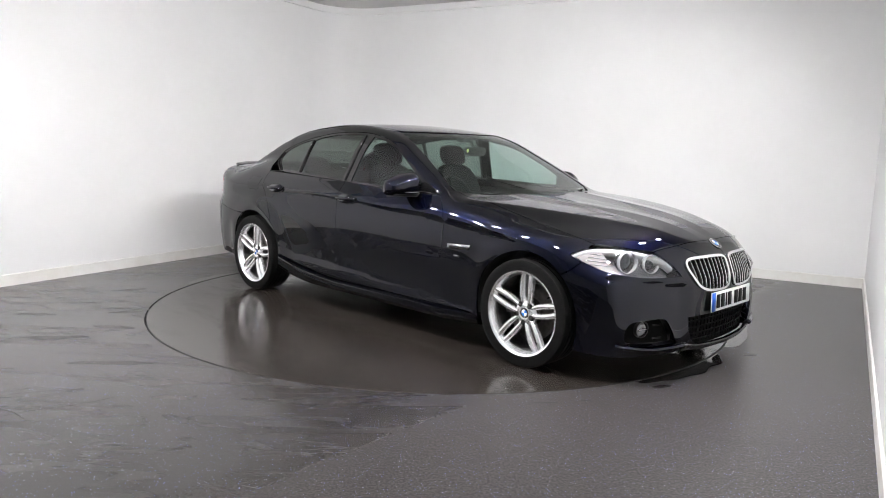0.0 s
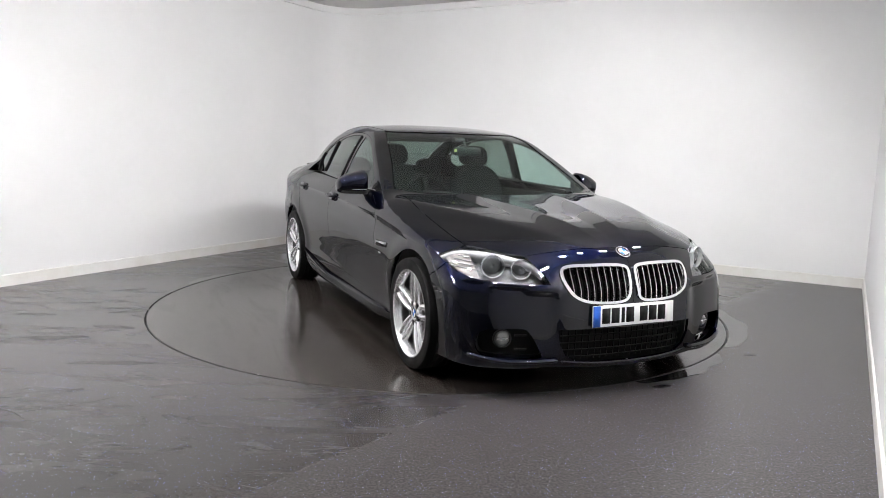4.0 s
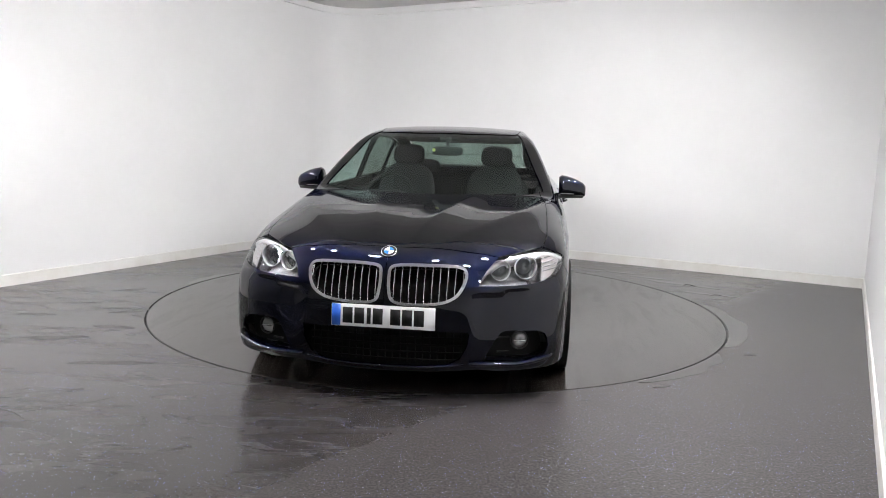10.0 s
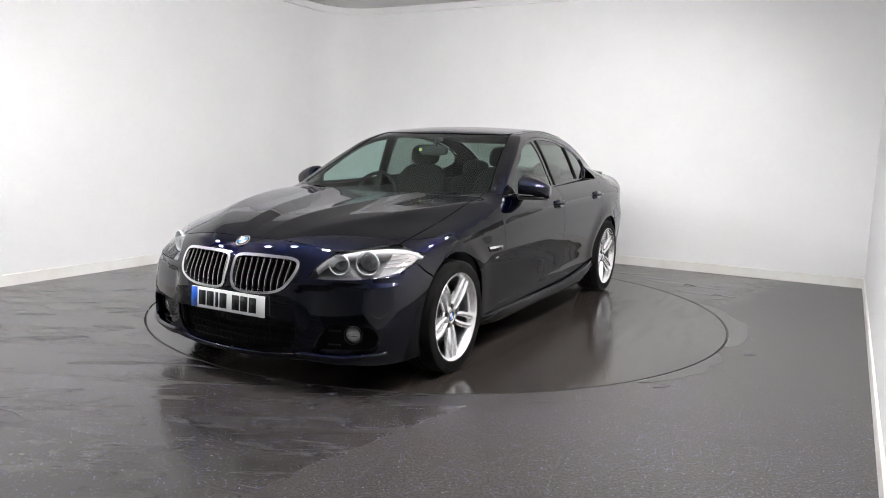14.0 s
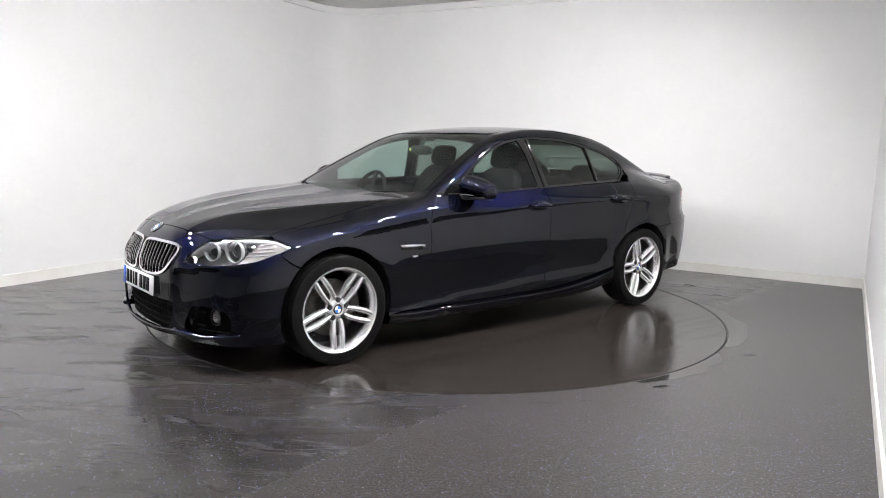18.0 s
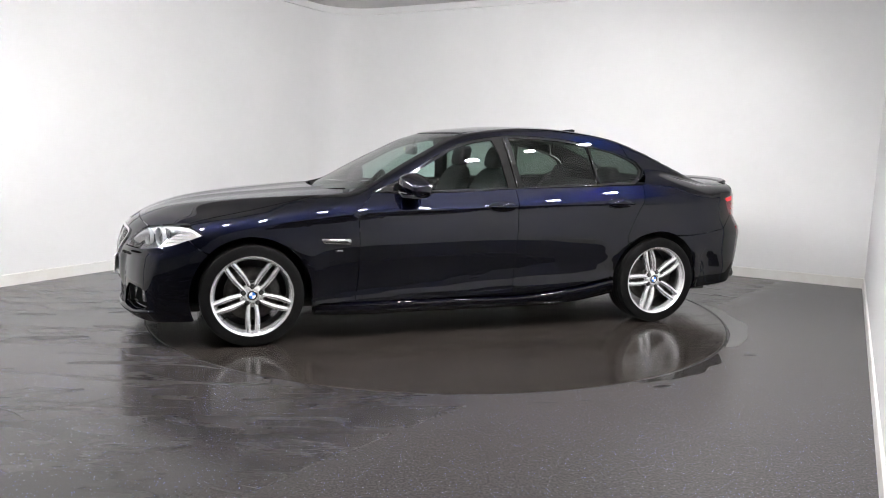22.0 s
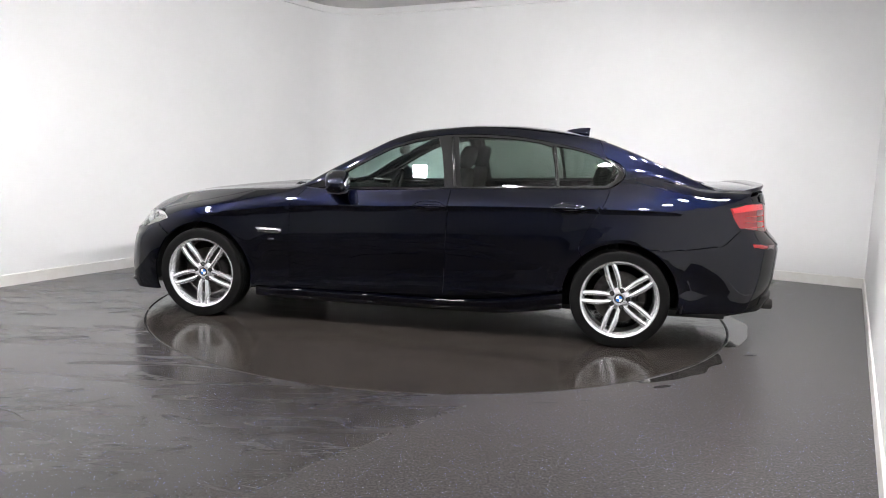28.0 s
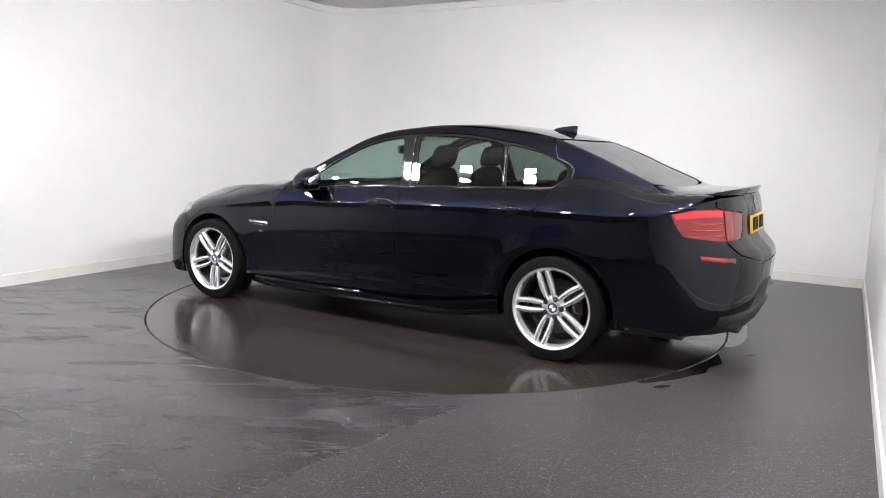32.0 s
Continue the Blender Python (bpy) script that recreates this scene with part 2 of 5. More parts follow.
def curve(*pts):
    """A smooth function through (x, y) pairs, as a fine table (monotone cubic)."""
    pts = sorted(pts)
    x, y = np.array([p[0] for p in pts], float), np.array([p[1] for p in pts], float)
    h, d = np.diff(x), np.diff(y) / np.diff(x)
    t = np.zeros(len(x))
    t[0], t[-1] = d[0], d[-1]
    for i in range(1, len(x) - 1):
        if d[i - 1] * d[i] > 0:
            w1, w2 = 2 * h[i] + h[i - 1], h[i] + 2 * h[i - 1]
            t[i] = (w1 + w2) / (w1 / d[i - 1] + w2 / d[i])
    gx = np.linspace(x[0], x[-1], 1500)
    i = np.clip(np.searchsorted(x, gx) - 1, 0, len(x) - 2)
    s = (gx - x[i]) / h[i]
    gy = (2 * s**3 - 3 * s**2 + 1) * y[i] + (s**3 - 2 * s**2 + s) * h[i] * t[i] + (3 * s**2 - 2 * s**3) * y[i + 1] + (s**3 - s**2) * h[i] * t[i + 1]
    box_filter = np.ones(25) / 25
    padded = np.concatenate([2 * gy[0] - gy[12:0:-1], gy, 2 * gy[-1] - gy[-2:-14:-1]])
    gy = np.convolve(padded, box_filter, "valid")

    def f(v):
        v = np.asarray(v, float)
        low, high = np.minimum(v - gx[0], 0) * t[0], np.maximum(v - gx[-1], 0) * t[-1]
        return np.interp(v, gx, gy) + low + high
    return f


def even_curve(*pts):
    """A natural cubic spline through (x, y) pairs: its curvature runs on without steps."""
    pts = sorted(pts)
    x, y = np.array([p[0] for p in pts], float), np.array([p[1] for p in pts], float)
    n, h = len(x), np.diff(x)
    a, r = np.eye(n), np.zeros(n)
    for i in range(1, n - 1):
        a[i, i - 1:i + 2] = h[i - 1], 2 * (h[i - 1] + h[i]), h[i]
        r[i] = 6 * ((y[i + 1] - y[i]) / h[i] - (y[i] - y[i - 1]) / h[i - 1])
    k = np.linalg.solve(a, r)

    def f(v):
        v = np.asarray(v, float)
        i = np.clip(np.searchsorted(x, v) - 1, 0, n - 2)
        p, q, w = x[i + 1] - v, v - x[i], h[i]
        return (k[i] * p**3 + k[i + 1] * q**3) / (6 * w) + (y[i] / w - k[i] * w / 6) * p + (y[i + 1] / w - k[i + 1] * w / 6) * q
    return f


# ---- the room: walls stand square to each other, turned against the camera ----
ROOM_TURN = -29.1
LEFT, RIGHT, BACK, FRONT, CEILING_Z, CORNER_R = -3.30, 3.10, 3.09, -7.6, 3.045, 0.6
TABLE_R = 2.235
room_m = pose(0, 0, 0, 0, 0, ROOM_TURN)


def slab(name, lo, hi, material, label):
    ob = from_bm(name, box(bmesh.new(), lo, hi), material, smooth=False)
    ob.matrix_world = room_m
    return tagged(ob, label, "wall", kind="structure")


def wall_with_corner():
    """Left and back walls with the rounded corner between them, as one thick shell."""
    bm = bmesh.new()
    r = CORNER_R
    path = [(LEFT, FRONT), (LEFT, BACK - r)]
    path += [(LEFT + r - r * math.cos(a), BACK - r + r * math.sin(a)) for a in [math.pi / 2 * k / 16 for k in range(1, 16)]]
    path += [(LEFT + r, BACK), (RIGHT, BACK)]
    outer = [(LEFT - 0.15, FRONT), (LEFT - 0.15, BACK + 0.15), (RIGHT + 0.15, BACK + 0.15)]
    ins = [[bm.verts.new((x, y, z)) for x, y in path] for z in (0, CEILING_Z + 0.1)]
    out = [[bm.verts.new((x, y, z)) for x, y in outer] for z in (0, CEILING_Z + 0.1)]
    for i in range(len(path) - 1):
        bm.faces.new((ins[0][i], ins[1][i], ins[1][i + 1], ins[0][i + 1]))
    for i in range(2):
        bm.faces.new((out[0][i + 1], out[1][i + 1], out[1][i], out[0][i]))
    bm.faces.new((ins[0][0], out[0][0], out[1][0], ins[1][0]))
    bm.faces.new((ins[0][-1], ins[1][-1], out[1][-1], out[0][-1]))
    ob = from_bm("wall_left", bm, wall_paint, smooth=True)
    ob.data.set_sharp_from_angle(angle=radians(30))
    ob.matrix_world = room_m
    return tagged(ob, "plain white painted wall curving round its far corner", "wall", kind="structure")


def strip_along(name, path, width, z0, z1, material, label, top=0.004):
    """A skirting: a thin board that follows a line of the plan on its inner (right-hand) side."""
    bm = bmesh.new()
    rows = []
    for i, p in enumerate(path):
        p = Vector(p)
        a, b = Vector(path[max(i - 1, 0)]), Vector(path[min(i + 1, len(path) - 1)])
        d = (b - a).normalized()
        nrm = Vector((d.y, -d.x))
        q = p + nrm * width
        q2 = p + nrm * (width - top)
        rows.append([bm.verts.new((*p, z0)), bm.verts.new((*q, z0)), bm.verts.new((*q, z1 - top)), bm.verts.new((*q2, z1)), bm.verts.new((*p, z1))])
    for r0, r1 in zip(rows, rows[1:]):
        for k in range(4):
            bm.faces.new((r0[k], r0[k + 1], r1[k + 1], r1[k]))
    ob = from_bm(name, bm, material, smooth=False)
    ob.matrix_world = room_m
    return tagged(ob, label, "trim", kind="structure")


def build_room():
    wall_with_corner()
    slab("wall_right", (RIGHT, FRONT, 0), (RIGHT + 0.15, BACK + 0.15, CEILING_Z + 0.1), wall_paint, "plain white painted wall beside the turntable")
    # unseen wall, added to close the bay and tone the reflections
    slab("wall_front", (LEFT - 0.15, FRONT - 0.15, 0), (RIGHT + 0.15, FRONT, CEILING_Z + 0.1), far_paint, "unseen mid-grey end wall, toned to darken the car's reflections")
    ob = from_bm("ceiling", box(bmesh.new(), (LEFT - 0.15, FRONT - 0.15, CEILING_Z), (RIGHT + 0.15, BACK + 0.15, CEILING_Z + 0.12)), ceiling_paint, smooth=False)
    ob.matrix_world = room_m
    tagged(ob, "flat pale grey textured ceiling", "ceiling", kind="structure")
    r = CORNER_R
    path = [(LEFT, FRONT), (LEFT, BACK - r)]
    path += [(LEFT + r - r * math.cos(a), BACK - r + r * math.sin(a)) for a in [math.pi / 2 * k / 16 for k in range(1, 16)]]
    path += [(LEFT + r, BACK), (RIGHT, BACK)]
    strip_along("baseboard", path, 0.014, 0.0, 0.10, trim_paint, "white painted skirting board, scuffed along the floor")
    strip_along("baseboard", [(RIGHT, BACK - 0.014), (RIGHT, FRONT)], 0.014, 0.0, 0.10, trim_paint, "white painted skirting board, scuffed along the floor")
    strip_along("trim", path, 0.03, CEILING_Z - 0.085, CEILING_Z - 0.002, wall_paint, "narrow white coving strip under the ceiling")
    # floor with a round hole for the turntable
    bm = bmesh.new()
    n = 160
    ring = [bm.verts.new(((TABLE_R + 0.006) * math.cos(2 * math.pi * k / n), (TABLE_R + 0.006) * math.sin(2 * math.pi * k / n), 0)) for k in range(n)]
    low = [bm.verts.new((v.co.x, v.co.y, -0.06)) for v in ring]
    outer = []
    for k in range(n):
        a = 2 * math.pi * k / n
        s = 12.0 / max(abs(math.cos(a)), abs(math.sin(a)))
        outer.append(bm.verts.new((s * math.cos(a), s * math.sin(a), 0)))
    for k in range(n):
        j = (k + 1) % n
        bm.faces.new((ring[k], outer[k], outer[j], ring[j]))
        bm.faces.new((low[k], ring[k], ring[j], low[j]))
    ob = from_bm("floor", bm, vinyl, smooth=False)
    tagged(ob, "dark wet speckled safety vinyl floor", "floor", kind="structure")
    bm = bmesh.new()
    lathe(bm, [(0.0001, -0.06), (TABLE_R + 0.1, -0.06), (TABLE_R + 0.1, -0.1), (0.0001, -0.1)], 64, Matrix.Rotation(math.pi / 2, 4, "X"))
    tagged(from_bm("floor_pit", bm, groove_black, smooth=False), "black pit floor under the turntable", "floor", kind="structure")


def build_turntable():
    base = new("turntable")
    tagged(base, "round dark vinyl vehicle turntable, flush with the floor", "turntable")
    bm = bmesh.new()
    m = Matrix.Rotation(math.pi / 2, 4, "X")
    lathe(bm, [(0.0001, 0), (TABLE_R - 0.0092, 0), (TABLE_R - 0.008, -0.0015), (TABLE_R - 0.008, -0.05), (0.0001, -0.05)], 160, m)
    part("platter", bm, disc_vinyl, base, smooth=False)
    part("rim_ring", lathe(bmesh.new(), [(TABLE_R - 0.0075, -0.05), (TABLE_R - 0.0075, -0.002), (TABLE_R - 0.003, -0.002), (TABLE_R - 0.003, -0.05)], 160, m), edge_rubber, base, "thin dark rubber edging round the platter", smooth=False)
    return base


def build_lamps():
    """Rows of floodlights under the ceiling, round the turntable; the left row is added."""
    lamp = new("ceiling_light")
    tagged(lamp, "small rectangular floodlight in a grey housing on the ceiling, lit", "ceiling light", "ceiling lights")
    L, Wd, DEEP = 0.095, 0.060, 0.06
    bm = bmesh.new()
    for lo, hi in (((-L, -Wd, -DEEP), (L, -Wd + 0.015, 0)), ((-L, Wd - 0.015, -DEEP), (L, Wd, 0)), ((-L, -Wd + 0.015, -DEEP), (-L + 0.015, Wd - 0.015, 0)), ((L - 0.015, -Wd + 0.015, -DEEP), (L, Wd - 0.015, 0))):
        box(bm, lo, hi)
    part("frame", bm, lamp_metal, lamp, smooth=False)
    bm = bmesh.new()
    box(bm, (-L + 0.016, -Wd + 0.016, -0.042), (L - 0.016, Wd - 0.016, -0.004))
    part("diffuser", bm, lamp_glow, lamp, smooth=False)
    part("back", box(bmesh.new(), (-L + 0.015, -Wd + 0.015, -0.004), (L - 0.015, Wd - 0.015, 0)), lamp_metal, lamp, smooth=False)
    tilt = pose(0, 0, 0, -TIP, 0, 0)
    for x in (-0.08, 0.08):
        part("bracket", box(bmesh.new(), (x - 0.01, -0.015, -0.02), (x + 0.01, 0.015, 0.11), 0, tilt), lamp_metal, lamp, smooth=False)
    # each one is tipped towards the middle of the bay
    # the row at a = -2.82 is added fill light for the right wall
    places = [(2.4, -1.6, 76), (2.4, -0.8, 82), (2.4, 0.0, 90), (2.4, 0.8, 90)] + [(-2.82, b, -90) for b in (-4.2, -3.6, -3.0, -2.4)]
    places += [(-1.3, -2.7, 0), (-0.5, -2.7, 0), (0.4, -2.7, 14), (1.6, -2.7, 24), (2.7, -2.7, 34)]
    for k, (a, b, turn) in enumerate(places):
        m = room_m @ pose(a, b, CEILING_Z - 0.11, 0, 0, turn) @ pose(0, 0, 0, TIP, 0, 0)
        if k == 0:
            lamp.matrix_basis = m
        else:
            copy_thing(lamp, m)


build_room()
turntable = build_turntable()
build_lamps()


# ---- the car: x forward from the middle of the wheelbase, y to its left, z up ----
def smin(a, b, k):
    h = np.clip(0.5 + 0.5 * (b - a) / k, 0, 1)
    return b * (1 - h) + a * h - k * h * (1 - h)


def smax(a, b, k):
    return -smin(-a, -b, k)


def bump(v, lo, hi, soft):
    """1 between lo and hi, with soft ends."""
    def step(u):
        u = np.clip(u, 0, 1)
        return u * u * (3 - 2 * u)
    return step((v - lo) / soft + 0.5) * (1 - step((v - hi) / soft + 0.5))


WIDTH = curve((2.4, 0.925), (1.484, 0.927), (0.8, 0.926), (0, 0.926), (-0.8, 0.928), (-1.484, 0.932), (-1.9, 0.92), (-2.2, 0.90), (-2.6, 0.86))
CREASE = curve((2.2, 0.66), (1.8, 0.70), (1.27, 0.775), (0.79, 0.828), (0.38, 0.853), (-0.2, 0.882), (-0.8, 0.90), (-1.2, 0.908), (-1.6, 0.91), (-2.0, 0.905), (-2.5, 0.89))
FLANK = curve((-0.75, 0.085), (-0.68, 0.050), (-0.62, 0.030), (-0.57, 0.029), (-0.52, 0.033), (-0.45, 0.030), (-0.36, 0.019), (-0.28, 0.009), (-0.20, 0.003), (-0.13, 0.005), (-0.08, 0.011), (-0.045, 0.0155), (-0.02, 0.0145), (0.0, 0.006), (0.05, -0.03))
FLARE = curve((0.1, 1.0), (0.8, 0.45), (1.3, 0.6), (1.7, 0.95), (2.1, 1.3), (2.4, 1.35))
SHOULDER = curve((-0.06, -0.02), (-0.03, -0.004), (-0.012, 0.006), (0.0, 0.0115), (0.02, 0.024), (0.05, 0.048), (0.09, 0.085), (0.13, 0.13), (0.2, 0.24))
NOSE = curve((0, 2.315), (0.2, 2.305), (0.4, 2.277), (0.55, 2.24), (0.67, 2.196), (0.75, 2.158), (0.82, 2.105), (0.87, 2.035), (0.905, 1.92), (0.93, 1.7), (0.95, 1.4), (1.1, 0.0))
NOSE_Z = curve((0.08, -0.05), (0.17, -0.012), (0.25, -0.003), (0.35, 0.0), (0.45, 0.0), (0.55, -0.004), (0.65, -0.034), (0.72, -0.062), (0.78, -0.10), (0.86, -0.20))
TAIL = curve((0, -2.575), (0.3, -2.56), (0.5, -2.520), (0.6, -2.481), (0.7, -2.416), (0.78, -2.330), (0.84, -2.215), (0.88, -2.10), (0.91, -1.95), (0.94, -1.65), (1.1, 0.0))
TAIL_Z = curve((0.15, 0.11), (0.25, 0.055), (0.33, 0.026), (0.42, 0.006), (0.5, 0.0), (0.62, 0.002), (0.68, 0.010), (0.725, 0.034), (0.755, 0.066), (0.8, 0.094), (0.95, 0.116), (1.05, 0.145), (1.1, 0.17))
TOP_LINE = curve((2.32, 0.66), (2.24, 0.735), (2.15, 0.785), (2.0, 0.842), (1.8, 0.884), (1.59, 0.915), (1.38, 0.938), (1.17, 0.955), (0.96, 0.968), (0.7, 0.985), (0.5, 1.02), (0.3, 1.2), (0.0, 1.3),
               (-1.3, 1.3), (-1.6, 1.18), (-1.85, 1.10), (-2.05, 1.066), (-2.3, 1.066), (-2.48, 1.060), (-2.62, 1.045))
DROP = curve((2.3, 0.05), (2.0, 0.08), (1.75, 0.035), (1.5, 0.012), (0.8, 0.018), (0, 0.0), (-1.2, 0.0), (-1.8, 0.05), (-2.1, 0.055), (-2.6, 0.06))
GLASS_BASE = curve((1.1, 0.79), (0.8, 0.825), (0.5, 0.832), (0.2, 0.828), (-0.4, 0.81), (-1.0, 0.770), (-1.4, 0.727), (-1.8, 0.675), (-2.3, 0.59))
TUMBLE = curve((0.7, -0.08), (0.9, -0.025), (1.0, 0.0), (1.1, 0.042), (1.2, 0.085), (1.3, 0.137), (1.4, 0.206), (1.5, 0.28))
ROOF = curve((1.25, 0.55), (1.10, 0.80), (1.0, 0.908), (0.92, 0.959), (0.78, 1.026), (0.52, 1.169), (0.30, 1.282), (0.15, 1.356), (0.0, 1.400), (-0.2, 1.427), (-0.45, 1.447), (-0.7, 1.450), (-0.95, 1.432), (-1.24, 1.386),
             (-1.5, 1.298), (-1.7, 1.210), (-1.9, 1.127), (-2.08, 1.045), (-2.16, 0.98), (-2.25, 0.85), (-2.4, 0.5))
BOW = curve((1.3, -0.02), (0.8, 0.0), (0.4, 0.03), (0.0, 0.08), (-0.4, 0.04), (-0.8, 0.0), (-1.3, 0.06), (-1.8, 0.12), (-2.4, 0.12))


BONNET_LINE = even_curve((2.36, 0.613), (2.32, 0.655), (2.24, 0.724), (2.15, 0.777), (2.0, 0.836), (1.75, 0.886), (1.4, 0.926), (1.0, 0.963), (0.6, 0.990))


def BONNET(x):
    return np.where(np.asarray(x) > 0.8, BONNET_LINE(np.minimum(x, 2.36)), TOP_LINE(x))


def body(x, y, z):
    """Positive inside the lower body."""
    y = np.abs(y)
    w = z - CREASE(x)
    side = WIDTH(x) - smax(FLANK(np.minimum(w, 0.05)), SHOULDER(np.maximum(w, -0.06)) * np.where((w > 0) & (np.asarray(x) > 0.1), FLARE(np.maximum(x, 0.1)), 1.0), 0.003) - y
    for xa, lift in ((1.484, 0.010), (-1.484, 0.017)):
        far = np.sqrt((x - xa) ** 2 + (z - 0.318) ** 2)
        side = side + lift * np.exp(-((far - 0.40) / 0.075) ** 2) * np.clip(1 - w / 0.02, 0, 1)
    tuck = 0.16 * np.clip(0.665 - z, 0, 0.5) - 0.016 * bump(z, -1, 0.70, 0.10)
    side = side - tuck * bump(x, -3.0, -1.90, 0.60)
    ridge = 0.09 + 0.26 * np.clip((2.15 - x) / 1.3, 0, 1.1)
    crest = np.maximum(0.0, 1.0 - np.sqrt(((y - ridge) / 0.17) ** 2 + 0.0002)) ** 1.5
    dome = (0.011 * crest + 0.002 * bump(y, -1, ridge + 0.15, 0.5)) * bump(x, 0.75, 2.0, 0.6)
    top = BONNET(x) - DROP(x) * (y / 0.78) ** 4 + dome - z
    front = NOSE(y) + NOSE_Z(z) * (1 + 2.0 * (y / 0.7) ** 2) - x
    ledge = 0.545 + 0.055 * np.clip((y - 0.40) / 0.40, 0, 1.3)
    front = front - 0.026 * bump(z, -1, ledge, 0.030) * np.clip((z - 0.22) / 0.30, 0, 1) * bump(y, 0.44, 0.86, 0.10)
    rear = x - TAIL(y) - TAIL_Z(z) * (1 - 0.35 * np.clip(y / 0.8, 0, 1) ** 2)
    rear = rear - 0.6 * tuck
    return smin(smin(smin(side, top, 0.09), front, 0.05), rear, 0.05)


def canopy(x, y, z):
    """Positive inside the greenhouse."""
    y = np.abs(y)
    side = GLASS_BASE(x) - TUMBLE(z) - y
    top = ROOF(x + BOW(x) * y * y) - 0.055 * y * y - 0.06 * y ** 4 - z
    return smin(smin(side, 0.85 * top, 0.032), z - 0.72, 0.02)


def whole(x, y, z):
    return smax(body(x, y, z), canopy(x, y, z), 0.035)


def shoot(field, o, d, far=1.6):
    """Where rays from inside leave the surface."""
    lo, hi = np.zeros(len(o)), np.full(len(o), far)
    for _ in range(34):
        mid = (lo + hi) / 2
        p = o + d * mid[:, None]
        inside = field(p[:, 0], p[:, 1], p[:, 2]) > 0
        lo, hi = np.where(inside, mid, lo), np.where(inside, hi, mid)
    return o + d * lo[:, None]


def gradient(field, p, e=0.003):
    g = np.stack([field(*(p + np.eye(3)[i] * e).T) - field(*(p - np.eye(3)[i] * e).T) for i in range(3)], 1)
    return -g / np.linalg.norm(g, axis=1)[:, None]


class Domain:
    """A flat map of part of a surface. kind 'round': (x, angle) about the car's long axis; 'nose': (angle, z) about an upright axis; 'top': (x, y)."""
    def __init__(self, field, kind, pivot=0.0, scale=1.0):
        self.field, self.kind, self.pivot, self.scale = field, kind, pivot, scale

    def up(self, uv):
        u, v = uv[:, 0], uv[:, 1]
        zero = np.zeros(len(u))
        if self.kind == "round":
            a = v / self.scale
            o, d = np.stack([u, zero, zero + self.pivot], 1), np.stack([zero, np.cos(a), np.sin(a)], 1)
        elif self.kind == "nose":
            a = u / self.scale
            o, d = np.stack([zero + self.pivot, zero, v], 1), np.stack([np.cos(a), np.sin(a), zero], 1)
        else:
            o, d = np.stack([u, v, zero + self.pivot], 1), np.stack([zero, zero, zero + 1], 1)
        return shoot(self.field, o, d, 2.0)

    def down(self, p):
        if self.kind == "round":
            return np.stack([p[:, 0], np.arctan2(p[:, 2] - self.pivot, p[:, 1]) * self.scale], 1)
        if self.kind == "nose":
            return np.stack([np.arctan2(p[:, 1], p[:, 0] - self.pivot) * self.scale, p[:, 2]], 1)
        return p[:, :2].copy()


def place(field, spec):
    """Points on a surface: ('xz', x, z) on the flank, ('xy', x, y) on top, ('yz', y, z) on the nose, ('rz', y, z) on the tail."""
    out = []
    for kind, a, b in spec:
        if kind == "xz":
            o, d = (a, 0, b), (0, 1, 0)
        elif kind == "xy":
            o, d = (a, b, 0.5), (0, 0, 1)
        elif kind == "yz":
            o, d = (1.0, a, b), (1, 0, 0)
        else:
            o, d = (-1.2, a, b), (-1, 0, 0)
        out.append((o, d))
    return shoot(field, np.array([o for o, d in out], float), np.array([d for o, d in out], float), 2.0)


def spline(pts, n=8, closed=False):
    """A smooth line through points of any size."""
    pts = [np.array(p, float) for p in pts]
    out, m = [], len(pts)
    for i in range(m if closed else m - 1):
        p0 = pts[i - 1] if (i or closed) else 2 * pts[0] - pts[1]
        p1, p2 = pts[i], pts[(i + 1) % m]
        p3 = pts[(i + 2) % m] if (i + 2 < m or closed) else 2 * p2 - p1
        for k in range(n):
            t = k / n
            out.append(0.5 * (2 * p1 + (p2 - p0) * t + (2 * p0 - 5 * p1 + 4 * p2 - p3) * t * t + (3 * p1 - p0 - 3 * p2 + p3) * t ** 3))
    if not closed:
        out.append(pts[-1])
    return out


def inside_polygon(poly, q):
    x, y = q[:, 0], q[:, 1]
    hit = np.zeros(len(q), bool)
    for (x0, y0), (x1, y1) in zip(poly, np.roll(poly, -1, 0)):
        if y0 == y1:
            continue
        cross = ((y0 > y) != (y1 > y)) & (x < (x1 - x0) * (y - y0) / (y1 - y0) + x0)
        hit ^= cross
    return hit


def dense(poly, step):
    out = []
    for a, b in zip(poly, np.roll(poly, -1, 0)):
        n = max(1, int(math.ceil(np.hypot(*(b - a)) / step)))
        out += [a + (b - a) * k / n for k in range(n)]
    return np.array(out)


def shrink(poly, gap):
    e = np.roll(poly, -1, 0) - poly
    e = e / np.maximum(np.linalg.norm(e, axis=1), 1e-9)[:, None]
    area = np.sum(poly[:, 0] * np.roll(poly[:, 1], -1) - np.roll(poly[:, 0], -1) * poly[:, 1])
    nrm = np.stack([-e[:, 1], e[:, 0]], 1) * np.sign(area)
    a = nrm + np.roll(nrm, 1, 0)
    a = a / np.maximum(np.linalg.norm(a, axis=1), 0.4)[:, None]
    return poly + a * gap


def segment_distance(poly, q):
    best = np.full(len(q), 9.0)
    for a, b in zip(poly, np.roll(poly, -1, 0)):
        ab = b - a
        t = np.clip(((q - a) @ ab) / max(ab @ ab, 1e-12), 0, 1)
        best = np.minimum(best, np.linalg.norm(q - a - t[:, None] * ab, axis=1))
    return best


